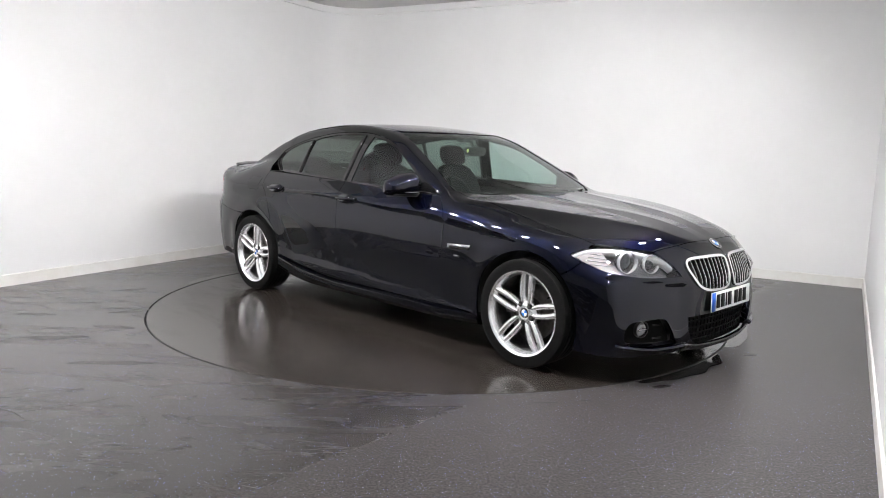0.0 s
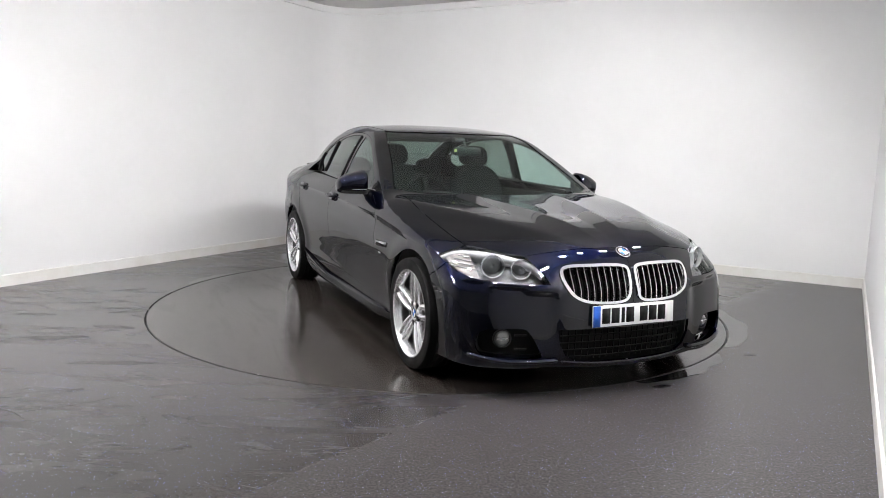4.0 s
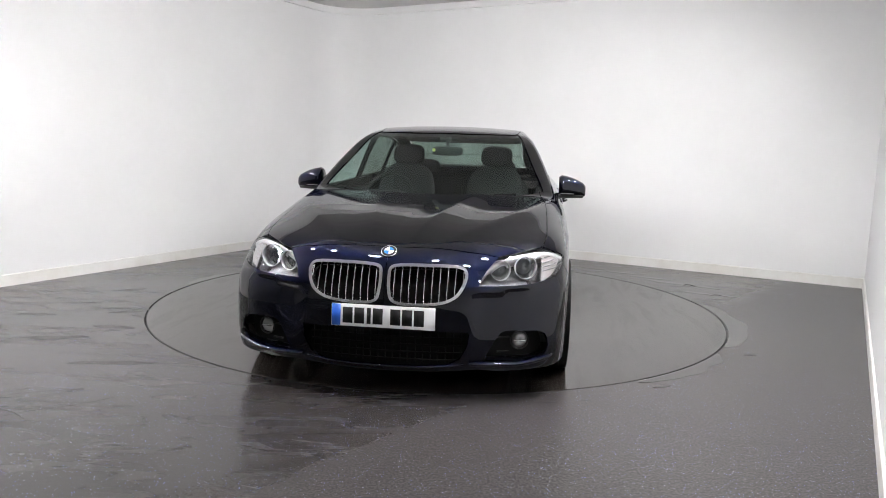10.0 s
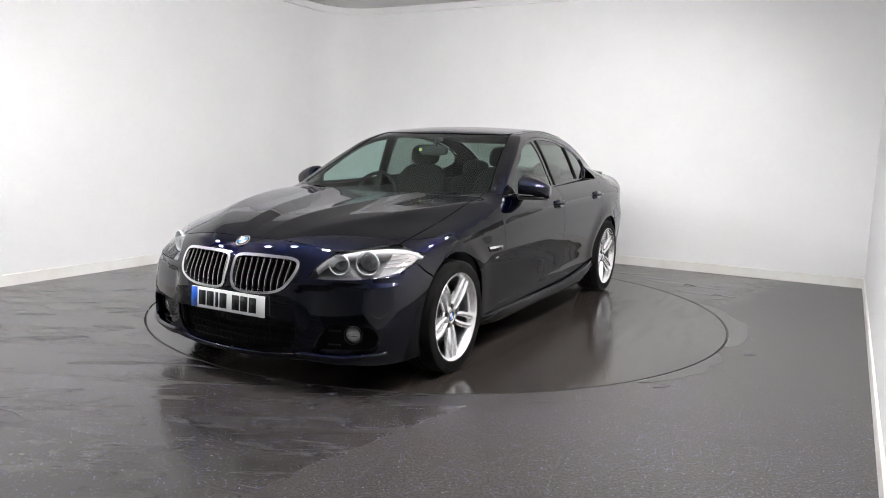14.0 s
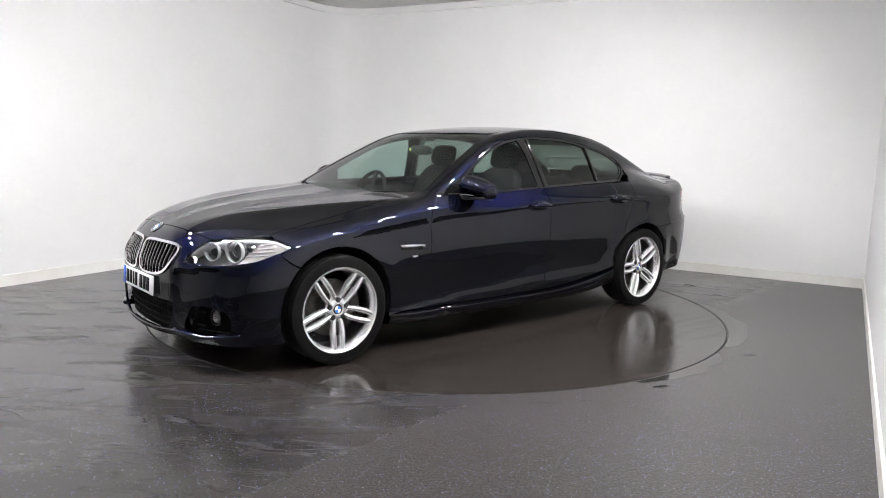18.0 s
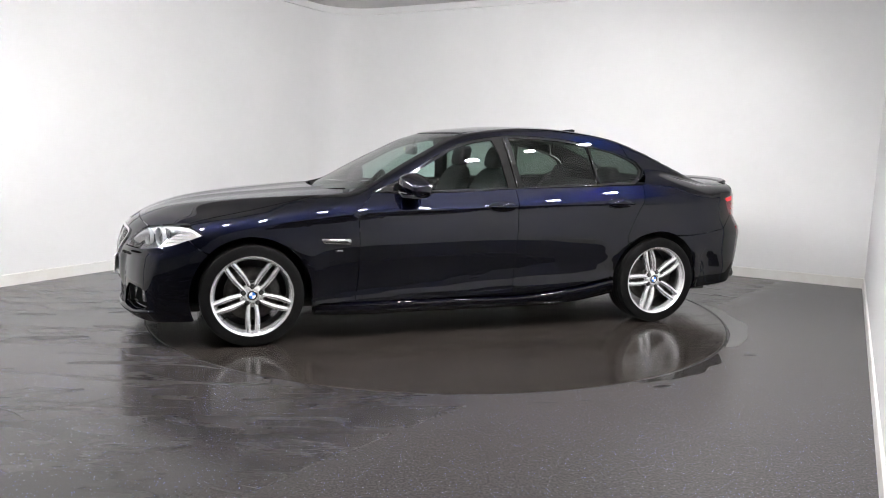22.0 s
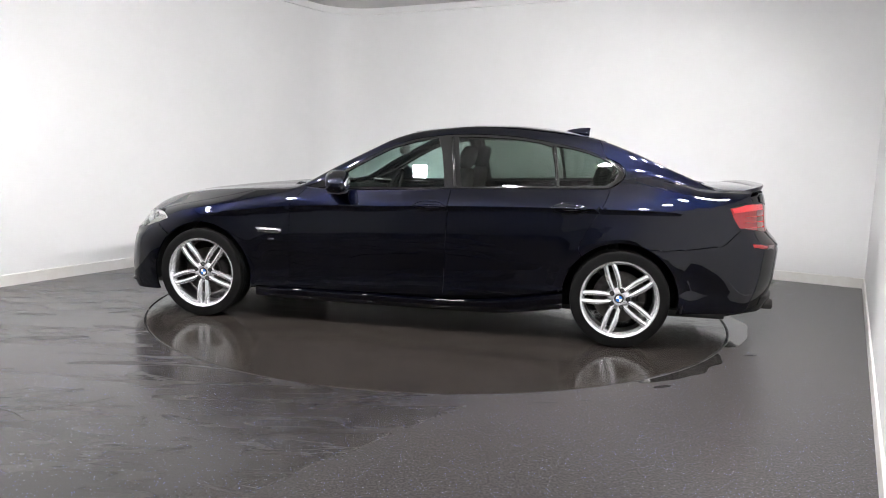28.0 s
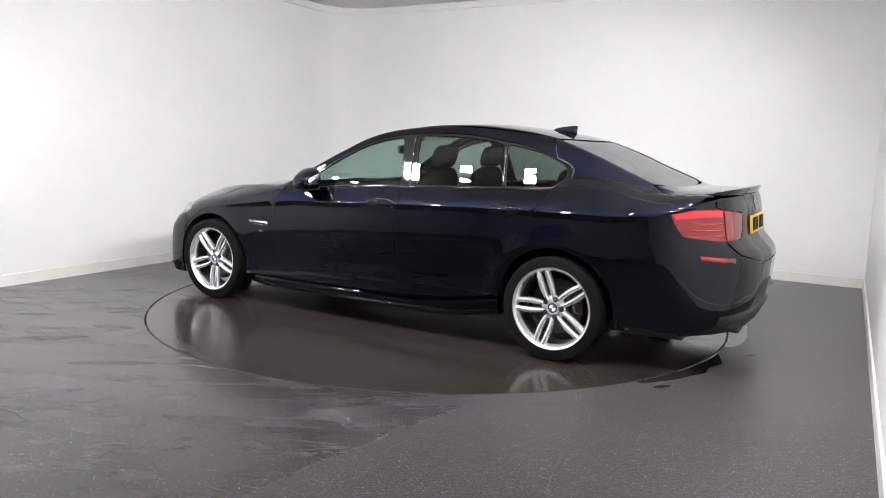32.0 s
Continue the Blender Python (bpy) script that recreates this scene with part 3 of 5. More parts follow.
def patch(dom, outline, holes=(), step=0.03, gap=0.002, lines=()):
    """Meshes an outline of the map, less its holes: points, normals, triangles, rim loops."""
    loops = [shrink(dense(np.array(outline), step * 0.7), gap)] + [shrink(dense(np.array(h), step * 0.6), -gap) for h in holes]
    lo, hi = loops[0].min(0), loops[0].max(0)
    gx, gy = np.meshgrid(np.arange(lo[0], hi[0], step), np.arange(lo[1], hi[1], step))
    gx = gx + (np.arange(gx.shape[0]) % 2)[:, None] * step * 0.5
    q = np.stack([gx.ravel(), gy.ravel()], 1)
    ok = inside_polygon(loops[0], q)
    for h in loops[1:]:
        ok &= ~inside_polygon(h, q)
    q = q[ok]
    for lp in loops:
        q = q[segment_distance(lp, q) > step * 0.45] if len(q) else q
    verts, edges, rims = [], [], []
    for lp in loops:
        k = len(verts)
        verts += [Vector(v) for v in lp]
        edges += [(k + i, k + (i + 1) % len(lp)) for i in range(len(lp))]
    # feature lines become edges, so that creases stay sharp
    for ln in lines:
        ln = np.array(ln)
        ok = inside_polygon(loops[0], ln)
        for h in loops[1:]:
            ok &= ~inside_polygon(h, ln)
        for lp in loops:
            ok &= segment_distance(lp, ln) > 0.004
        if len(q):
            near = np.min(np.linalg.norm(q[:, None, :] - ln[None, :, :], axis=2), 1)
            q = q[near > 0.008]
        last = None
        for v, keep in zip(ln, ok):
            if keep:
                verts.append(Vector(v))
                if last is not None:
                    edges.append((last, len(verts) - 1))
                last = len(verts) - 1
            else:
                last = None
    verts += [Vector(v) for v in q]
    from_cdt = geometry.delaunay_2d_cdt(verts, edges, [], 0, 1e-6)
    uv = np.array([v[:] for v in from_cdt[0]])
    tri = np.array([f[:] for f in from_cdt[2] if len(f) == 3])
    c = uv[tri].mean(1)
    ok = inside_polygon(loops[0], c)
    for h in loops[1:]:
        ok &= ~inside_polygon(h, c)
    tri = tri[ok]
    p = dom.up(uv)
    nrm = gradient(dom.field, p)
    face = np.cross(p[tri[:, 1]] - p[tri[:, 0]], p[tri[:, 2]] - p[tri[:, 0]])
    flip = np.sum(face * nrm[tri].mean(1), 1) < 0
    tri[flip] = tri[flip][:, ::-1]
    return p, nrm, tri


def mesh_of(name, pieces, material, flange=0.014, offset=0.0, mirror=False):
    """One mesh out of patches, with exact normals and a turned-in rim."""
    P, N, F, k = [], [], [], 0
    for p, nrm, tri in pieces:
        p = p + nrm * offset
        P.append(p), N.append(nrm), F.extend((tri + k).tolist())
        k += len(p)
        if flange:
            count, direct = {}, {}
            for t in tri.tolist():
                for a, b in ((t[0], t[1]), (t[1], t[2]), (t[2], t[0])):
                    key = (min(a, b), max(a, b))
                    count[key] = count.get(key, 0) + 1
                    direct[key] = (a, b)
            rim = [direct[e] for e, c in count.items() if c == 1]
            ids = sorted({a for e in rim for a in e})
            at = {a: i for i, a in enumerate(ids)}
            out = np.zeros((len(ids), 3))
            for a, b in rim:
                s = np.cross(p[b] - p[a], nrm[a])
                s = s / max(np.linalg.norm(s), 1e-9)
                out[at[a]] += s
                out[at[b]] += s
            out /= np.maximum(np.linalg.norm(out, axis=1), 1e-6)[:, None]
            top, low = p[ids], p[ids] - nrm[ids] * flange
            m = len(ids)
            P += [top, low]
            N += [out, out]
            F += [[k + at[b], k + at[a], k + m + at[a], k + m + at[b]] for a, b in rim]
            k += 2 * m
    P, N = np.concatenate(P), np.concatenate(N)
    if mirror:
        P, N = P * (1, -1, 1), N * (1, -1, 1)
        F = [f[::-1] for f in F]
    me = bpy.data.meshes.new(name)
    me.from_pydata(P.tolist(), [], F)
    me.polygons.foreach_set("use_smooth", [True] * len(me.polygons))
    me.normals_split_custom_set_from_vertices(N.tolist())
    me.materials.append(material)
    return me


def panel(name, pieces, material, parent, label="", flange=0.014, offset=0.0, both=True):
    obs = []
    for mirror in ((False, True) if both else (False,)):
        ob = new(name, mesh_of(name, pieces, material, flange, offset, mirror))
        ob.parent = parent
        obs.append(tagged(ob, label))
    return obs


SIDE = Domain(whole, "round", 0.45, 0.9)
GREEN = Domain(canopy, "round", 0.80, 0.75)
FRONT_MAP = Domain(whole, "nose", 1.0, 1.1)
REAR_MAP = Domain(whole, "nose", -1.2, -1.2)
TOP = Domain(whole, "top", 0.5)
AXLE, ARCH_R, HUB_Z = 1.484, 0.374, 0.318


def arch(xc, a0, a1, n=24, r=ARCH_R):
    return [("xz", xc + r * math.cos(radians(a0 + (a1 - a0) * k / n)), HUB_Z + r * math.sin(radians(a0 + (a1 - a0) * k / n))) for k in range(n + 1)]


def line(kind, pts, n=8):
    return [(kind, float(a), float(b)) for a, b in spline(pts, n)]


def on(dom, spec):
    return dom.down(place(dom.field, spec))


# seams shared by neighbouring panels
BONNET_SEAM = [(0.76, 0.735), (0.95, 0.760), (1.2, 0.783), (1.5, 0.788), (1.72, 0.785), (1.85, 0.768)]
LAMP_BROW = [(1.85, 0.768), (1.94, 0.70), (2.03, 0.62), (2.095, 0.545)]
BONNET_NOSE = [(2.095, 0.545), (2.145, 0.37), (2.165, 0.15), (2.168, 0.0)]
DOOR_FRONT = [(0.83, 0.25), (0.812, 0.40), (0.806, 0.62), (0.808, 0.80), (0.79, 0.875), (0.70, 0.965)]
DOOR_MID = [(-0.305, 0.268), (-0.312, 0.5), (-0.32, 0.75), (-0.325, 0.90), (-0.33, 0.995)]
DOOR_REAR = [(-1.39, 1.03), (-1.37, 0.97), (-1.335, 0.90), (-1.27, 0.79), (-1.222, 0.70), (-1.205, 0.645), (-1.218, 0.608)]
BELT = [(0.70, 0.965), (0.45, 0.960), (0.2, 0.968), (-0.1, 0.983), (-0.33, 0.995)]
BELT_REAR = [(-0.33, 0.995), (-0.7, 1.008), (-1.0, 1.018), (-1.39, 1.03)]
HEADLAMP_TOP = [("yz", 0.462, 0.602), ("yz", 0.485, 0.655), ("yz", 0.525, 0.706), ("yz", 0.63, 0.740), ("yz", 0.74, 0.750), ("xz", 1.83, 0.740), ("xz", 1.775, 0.705)]
HEADLAMP_LOW = [("xz", 1.775, 0.705), ("xz", 1.88, 0.664), ("xz", 1.98, 0.632), ("yz", 0.71, 0.606), ("yz", 0.58, 0.602), ("yz", 0.462, 0.602)]
KIDNEY = [("yz", 0.020, 0.57), ("yz", 0.016, 0.64), ("yz", 0.026, 0.680), ("yz", 0.08, 0.693), ("yz", 0.22, 0.695), ("yz", 0.36, 0.688), ("yz", 0.40, 0.655), ("yz", 0.388, 0.592), ("yz", 0.345, 0.540), ("yz", 0.26, 0.510), ("yz", 0.11, 0.503), ("yz", 0.04, 0.520)]
LOW_INTAKE = [("yz", -0.02, 0.372), ("yz", 0.2, 0.372), ("yz", 0.425, 0.372), ("yz", 0.415, 0.30), ("yz", 0.38, 0.235), ("yz", 0.31, 0.198), ("yz", -0.02, 0.192)]
SIDE_INTAKE = [("yz", 0.60, 0.376), ("yz", 0.70, 0.374), ("yz", 0.775, 0.366), ("yz", 0.805, 0.335), ("yz", 0.812, 0.28), ("yz", 0.785, 0.238), ("yz", 0.70, 0.224), ("yz", 0.60, 0.222), ("yz", 0.525, 0.226), ("yz", 0.505, 0.240), ("yz", 0.535, 0.300), ("yz", 0.565, 0.350)]
WINDOW_FRONT = [[(0.50, 0.985), (0.2, 0.988), (-0.1, 0.998), (-0.28, 1.006)], [(-0.265, 1.1), (-0.235, 1.25), (-0.20, 1.335)], [(-0.05, 1.310), (0.10, 1.262), (0.25, 1.185), (0.40, 1.095), (0.50, 1.030)]]
WINDOW_REAR = [[(-0.40, 1.012), (-0.7, 1.024), (-1.03, 1.036)], [(-1.02, 1.15), (-0.985, 1.300)], [(-0.9, 1.322), (-0.7, 1.345), (-0.45, 1.352), (-0.34, 1.350)]]
WINDOW_QUARTER = [[(-1.06, 1.038), (-1.2, 1.043), (-1.36, 1.048)], [(-1.43, 1.095), (-1.445, 1.14), (-1.41, 1.185), (-1.34, 1.222), (-1.24, 1.258), (-1.12, 1.287), (-1.02, 1.303)]]
FRAME_LOWER = [(0.70, 0.978), (0.56, 1.030), (0.40, 1.120), (0.25, 1.205), (0.10, 1.280), (-0.05, 1.328), (-0.25, 1.360), (-0.45, 1.370), (-0.7, 1.363), (-0.9, 1.340), (-1.1, 1.305), (-1.25, 1.268), (-1.36, 1.228)]
FRAME_UPPER = [(0.84, 0.765), (0.70, 0.748), (0.5, 0.688), (0.3, 0.637), (0.1, 0.590), (-0.04, 0.552), (-0.12, 0.545), (-0.3, 0.564), (-0.7, 0.569), (-1.1, 0.560), (-1.30, 0.540)]


def smooth_on(dom, spec, n=5):
    return [p for p in spline(list(on(dom, spec)), n)]


def open_line(pts):
    """dense() closes its loop, so a line runs there and ends on a short last step."""
    pts = np.array(pts)
    return np.concatenate([pts, pts[-1:] + 1e-4])


def symmetric(half):
    half = [np.array(q, float) for q in half]
    return half + [q * (1, -1) for q in half[::-1][1:-1]]


def joined(segments, n=4):
    return [q for seg in segments for q in line("xz", seg, n)]


def build_body(car):
    f, s, g, r = FRONT_MAP, SIDE, GREEN, REAR_MAP
    can_top = Domain(canopy, "top", 0.8)
    # wings
    creases = [open_line(on(s, [("xz", x, float(CREASE(np.array(x))) + d) for x in np.linspace(2.0, -2.25, 90)])) for d in (-0.016, -0.007, 0.0, 0.010)]
    top = list(on(s, line("xy", BONNET_SEAM, 5)))
    lamp_back = list(on(s, [("xz", 1.835, 0.742), ("xz", 1.77, 0.706), ("xz", 1.85, 0.672), ("xz", 1.80, 0.625)]))
    rear = list(on(s, line("xz", DOOR_FRONT, 5)))
    panel("front_wing", [patch(s, top + lamp_back + list(on(s, arch(AXLE, 47, 193, 40))) + list(on(s, [("xz", 1.05, 0.25)])) + rear, lines=creases)], paint, car)
    # doors
    sill_z = [(0.83, 0.25), (0.4, 0.252), (0.0, 0.258), (-0.305, 0.268)]
    panel("front_door", [patch(s, list(on(s, line("xz", DOOR_FRONT, 5) + line("xz", BELT, 5) + line("xz", DOOR_MID[::-1], 5) + line("xz", sill_z[::-1], 4))), lines=creases)], paint, car)
    rear_low = [(-0.305, 0.268), (-0.7, 0.29), (-0.95, 0.325), (-1.09, 0.36)]
    panel("rear_door", [patch(s, list(on(s, line("xz", DOOR_MID, 5) + line("xz", BELT_REAR, 5) + line("xz", DOOR_REAR, 5) + arch(-AXLE, 46, 5, 12) + line("xz", rear_low[::-1], 4))), lines=creases)], paint, car)
    # quarters with the rear pillars
    quarter = line("xz", DOOR_REAR[::-1], 5) + line("xz", [(-1.39, 1.03), (-1.47, 1.09), (-1.488, 1.145), (-1.44, 1.199), (-1.36, 1.231)], 4) + [("xy", -1.302, 0.543)]
    quarter += line("xy", [(-1.45, 0.55), (-1.7, 0.548), (-1.92, 0.575), (-1.99, 0.61)], 4) + line("xy", [(-2.08, 0.665), (-2.2, 0.668), (-2.30, 0.655)], 3)
    quarter += [("xz", -2.26, 0.975), ("xz", -2.14, 0.943), ("xz", -2.165, 0.88), ("xz", -2.22, 0.80), ("xz", -2.11, 0.70), ("xz", -1.92, 0.672), ("xz", -1.74, 0.655)]
    quarter += arch(-AXLE, 113, 47, 22)
    panel("rear_quarter", [patch(s, list(on(s, quarter)), lines=creases)], paint, car)
    # bonnet, roof and screens
    cowl = spline([(0.985, 0.0), (0.975, 0.2), (0.945, 0.42), (0.87, 0.62), (0.76, 0.735)], 5)
    panel("bonnet", [patch(TOP, symmetric(cowl + spline(BONNET_SEAM, 5) + spline(LAMP_BROW, 4) + spline(BONNET_NOSE, 5)), step=0.025, lines=[[(x, sg * (0.09 + 0.26 * min(max((2.15 - x) / 1.3, 0), 1.1) + d)) for x in np.linspace(0.9, 2.12, 50)] for sg in (1, -1) for d in (-0.012, 0.0, 0.012)])], paint, car, both=False)
    edge = spline([(0.075, 0.0), (0.06, 0.25), (-0.01, 0.50), (-0.08, 0.535), (-0.3, 0.558), (-0.7, 0.563), (-1.1, 0.553), (-1.30, 0.532), (-1.33, 0.48), (-1.36, 0.25), (-1.37, 0.0)], 5)
    panel("roof", [patch(can_top, symmetric(edge), step=0.04)], paint, car, both=False)
    edge = spline([(0.985, 0.0), (0.975, 0.2), (0.94, 0.42), (0.87, 0.64), (0.80, 0.75)], 4) + spline([(0.70, 0.745), (0.5, 0.686), (0.3, 0.635), (0.1, 0.588), (-0.02, 0.548)], 4) + spline([(0.02, 0.47), (0.075, 0.25), (0.085, 0.0)], 4)
    panel("windscreen", [patch(can_top, symmetric(edge), step=0.03)], green_glass, car, "green-tinted laminated windscreen", flange=0, offset=-0.004, both=False)
    edge = spline([(-1.385, 0.0), (-1.375, 0.25), (-1.345, 0.47), (-1.36, 0.542)], 4) + spline([(-1.5, 0.547), (-1.7, 0.546), (-1.88, 0.566), (-1.955, 0.592)], 4) + spline([(-2.01, 0.42), (-2.04, 0.2), (-2.045, 0.0)], 4)
    panel("rear_screen", [patch(can_top, symmetric(edge), step=0.03)], dark_glass, car, "dark-tinted heated rear screen", flange=0, offset=-0.004, both=False)
    # painted pillar and rail above the doors, and the black window surround
    panel("side_frame", [patch(g, list(on(g, line("xz", FRAME_LOWER, 4) + line("xy", FRAME_UPPER[::-1], 4))), step=0.018)], paint, car)
    surround = line("xz", [(0.70, 0.972), (0.45, 0.968), (0.2, 0.972), (-0.33, 0.998), (-1.0, 1.022), (-1.39, 1.032)], 4) + line("xz", [(-1.465, 1.09), (-1.482, 1.145), (-1.435, 1.197)], 4) + line("xz", FRAME_LOWER[::-1], 4)[:-1]
    holes = [list(on(g, joined(w))) for w in (WINDOW_FRONT, WINDOW_REAR, WINDOW_QUARTER)]
    panel("window_surround", [patch(g, list(on(g, surround)), holes, step=0.025, gap=0.001)], gloss_black, car, "gloss black window surround", offset=-0.003)
    for name, w, m, label in (("front_door_glass", WINDOW_FRONT, green_glass, "green-tinted door glass"), ("rear_door_glass", WINDOW_REAR, dark_glass, "dark-tinted rear door glass"), ("quarter_glass", WINDOW_QUARTER, dark_glass, "dark-tinted fixed quarter glass")):
        panel(name, [patch(g, list(on(g, joined(w))), step=0.05, gap=-0.004)], m, car, label, flange=0, offset=-0.007)
    # front bumper
    b_top = list(on(f, [("xy", a, c) for a, c in spline(BONNET_NOSE[::-1], 4)]))
    lamp_in = [q for q in spline(list(on(f, HEADLAMP_TOP[2::-1])), 4)] + [q for q in spline(list(on(f, HEADLAMP_LOW[::-1])), 4)][1:-3]
    b_rear = list(on(f, [("xz", 1.80, 0.62)] + arch(AXLE, 46, -22, 20)))
    b_low = list(on(f, [("xz", 1.84, 0.175), ("yz", 0.78, 0.165), ("yz", 0.60, 0.165), ("yz", 0.46, 0.178), ("yz", 0.25, 0.165), ("yz", 0.0, 0.162)]))
    kidney = spline(list(on(f, KIDNEY)), 5, closed=True)
    side_hole = spline(list(on(f, SIDE_INTAKE)), 4, closed=True)
    outer = b_top + lamp_in + b_rear + b_low
    low_hole = list(on(f, [("yz", 0.0, 0.372)] + LOW_INTAKE[2:6] + [("yz", 0.0, 0.192)]))
    # the lower intake opens at the middle line, so the outline steps round it
    panel("front_bumper", [patch(f, outer + low_hole[::-1], [kidney, side_hole], step=0.022, gap=0.001)], paint, car)
    # rear bumper and boot
    rb = [("rz", 0.0, 0.64), ("rz", 0.3, 0.64), ("rz", 0.5, 0.66), ("rz", 0.58, 0.72), ("rz", 0.62, 0.775), ("rz", 0.70, 0.785), ("xz", -2.22, 0.80), ("xz", -2.11, 0.70), ("xz", -1.92, 0.672), ("xz", -1.74, 0.655)]
    rb += arch(-AXLE, 115, 195, 20) + [("xz", -1.85, 0.235), ("xz", -2.1, 0.245), ("xz", -2.28, 0.262), ("rz", 0.70, 0.285), ("rz", 0.5, 0.33), ("rz", 0.0, 0.33)]
    panel("rear_bumper", [patch(r, list(on(r, rb)), step=0.03)], paint, car)
    deck = spline([(-2.062, 0.0), (-2.055, 0.2), (-2.03, 0.42), (-1.985, 0.60)], 4) + spline([(-2.08, 0.655), (-2.2, 0.658), (-2.30, 0.648), (-2.338, 0.62)], 4) + spline([(-2.397, 0.4), (-2.424, 0.0)], 4)
    tail = list(on(r, [("rz", 0.0, 1.04), ("rz", 0.4, 1.04), ("rz", 0.60, 1.03), ("rz", 0.655, 1.015), ("rz", 0.665, 0.978), ("rz", 0.62, 0.968), ("rz", 0.40, 0.945), ("rz", 0.39, 0.85), ("rz", 0.44, 0.79), ("rz", 0.60, 0.78), ("rz", 0.56, 0.71), ("rz", 0.3, 0.65), ("rz", 0.0, 0.65)]))
    m = patch(r, tail, step=0.03)
    mm = (m[0] * (1, -1, 1), m[1] * (1, -1, 1), m[2][:, ::-1])
    panel("boot_lid", [patch(TOP, symmetric(deck), step=0.035), m, mm], paint, car, both=False)
    # the body's rear panel behind the seams
    back = [("rz", 0.0, 0.60), ("rz", 0.5, 0.60), ("rz", 0.72, 0.62), ("xz", -2.14, 0.66), ("xz", -2.02, 0.72), ("xz", -2.05, 0.90), ("xz", -2.12, 0.985), ("xz", -2.20, 1.008), ("rz", 0.655, 1.026), ("rz", 0.60, 1.036), ("rz", 0.4, 1.04), ("rz", 0.0, 1.04)]
    panel("rear_panel", [patch(r, list(on(r, back)), step=0.03)], paint, car, flange=0, offset=-0.0065)
    # lamps
    tl = [("xz", -2.136, 0.938), ("xz", -2.25, 0.966), ("rz", 0.665, 0.972), ("rz", 0.625, 0.965), ("rz", 0.61, 0.785), ("rz", 0.68, 0.788), ("xz", -2.208, 0.812), ("xz", -2.162, 0.875)]
    lamps = panel("tail_lamp", [patch(r, list(on(r, tl)), step=0.03)], red_lens, car, "red wraparound tail lamp")
    tl2 = [("rz", 0.615, 0.962), ("rz", 0.40, 0.940), ("rz", 0.395, 0.85), ("rz", 0.445, 0.792), ("rz", 0.602, 0.784)]
    panel("boot_lamp", [patch(r, list(on(r, tl2)), step=0.03)], red_lens, car, "red lamp on the boot lid")
    # light on the lens top, put into a strip of brighter red
    band = patch(r, list(on(r, [("xz", -2.15, 0.934), ("xz", -2.25, 0.960), ("rz", 0.665, 0.966), ("rz", 0.63, 0.960), ("rz", 0.627, 0.925), ("rz", 0.70, 0.925), ("xz", -2.25, 0.918), ("xz", -2.165, 0.908)])), step=0.02, gap=0.001)
    for side, ob in zip((1, -1), lamps):
        strip = new("lit_lens_strip", mesh_of("lit_lens_strip", [band], red_lit, 0.003, 0.002, side < 0))
        strip.parent = ob
        for k in range(3):
            z = 0.815 + 0.036 * k
            bm = bmesh.new()
            pts = place(whole, [("xz", -2.23 - 0.005 * k, z)] + [("rz", y, z) for y in (0.74, 0.70, 0.66, 0.63)])
            tube(bm, [Vector((p[0] - 0.002, p[1] * side, p[2])) for p in pts], 0.0045, 6)
            part("light_bar", bm, lamp_bar_red, ob)
    hl = smooth_on(f, HEADLAMP_TOP)[:-1] + smooth_on(f, HEADLAMP_LOW)[:-1]
    lamps = panel("headlamp", [patch(f, hl, step=0.03)], lens_glass, car, "clear twin-ring headlamp with chrome reflectors", flange=0.0)
    bowl = patch(f, hl, step=0.03, gap=0.003)
    outer_end = patch(f, smooth_on(f, [("yz", 0.768, 0.738), ("xz", 1.86, 0.738), ("xz", 1.83, 0.732), ("xz", 1.787, 0.706)], 3)[:-1] + smooth_on(f, [("xz", 1.787, 0.706), ("xz", 1.88, 0.671), ("xz", 1.975, 0.642), ("yz", 0.772, 0.625)], 3), step=0.02)
    for side, ob in zip((1, -1), lamps):
        inner = new("reflector_bowl", mesh_of("reflector_bowl", [bowl], lamp_grey, 0.0, -0.085, side < 0))
        inner.parent = ob
        rim = spline(list(on(f, HEADLAMP_TOP[1:])), 6)
        p = f.up(np.array(rim))
        nrm = gradient(whole, p)
        bm = bmesh.new()
        rows = []
        for k in range(len(p)):
            w = 0.016 + 0.016 * math.sin(math.pi * k / (len(p) - 1))
            q0, q1 = p[k] - nrm[k] * 0.010, p[k] - nrm[k] * 0.05
            row = [bm.verts.new(Vector(v) * 1.0) for v in (q0 + (0, 0, -0.004), q0 + (0, 0, -0.004 - w), q1 + (0, 0, -0.004 - w), q1 + (0, 0, -0.004))]
            for v in row:
                v.co.y *= side
            rows.append(row)
        for a, b in zip(rows, rows[1:]):
            for k in range(4):
                bm.faces.new((a[k], a[(k + 1) % 4], b[(k + 1) % 4], b[k]))
        bmesh.ops.recalc_face_normals(bm, faces=bm.faces)
        part("brow", bm, lamp_white, ob, "pale translucent brow strip")
        for (x, y, z, rad) in ((2.018, 0.683, 0.672, 0.060), (2.092, 0.557, 0.662, 0.052)):
            m = Matrix.Translation((x, side * y, z)) @ Matrix.Rotation(radians(-90 + (22 if side > 0 else -22)), 4, "Z")
            bm = lathe(bmesh.new(), [(rad - 0.003, -0.002), (rad - 0.002, 0.009), (rad + 0.001, 0.010), (rad + 0.002, 0.0), (rad + 0.001, -0.016), (rad - 0.003, -0.016)], 36, m)
            part("corona_ring", bm, lamp_ring, ob, "pale translucent light ring")
            bm = lathe(bmesh.new(), [(0.0005, -0.004), (rad * 0.35, -0.008), (rad * 0.6, -0.018), (rad * 0.88, -0.035), (rad * 0.88, -0.05), (0.0005, -0.05)], 32, m)
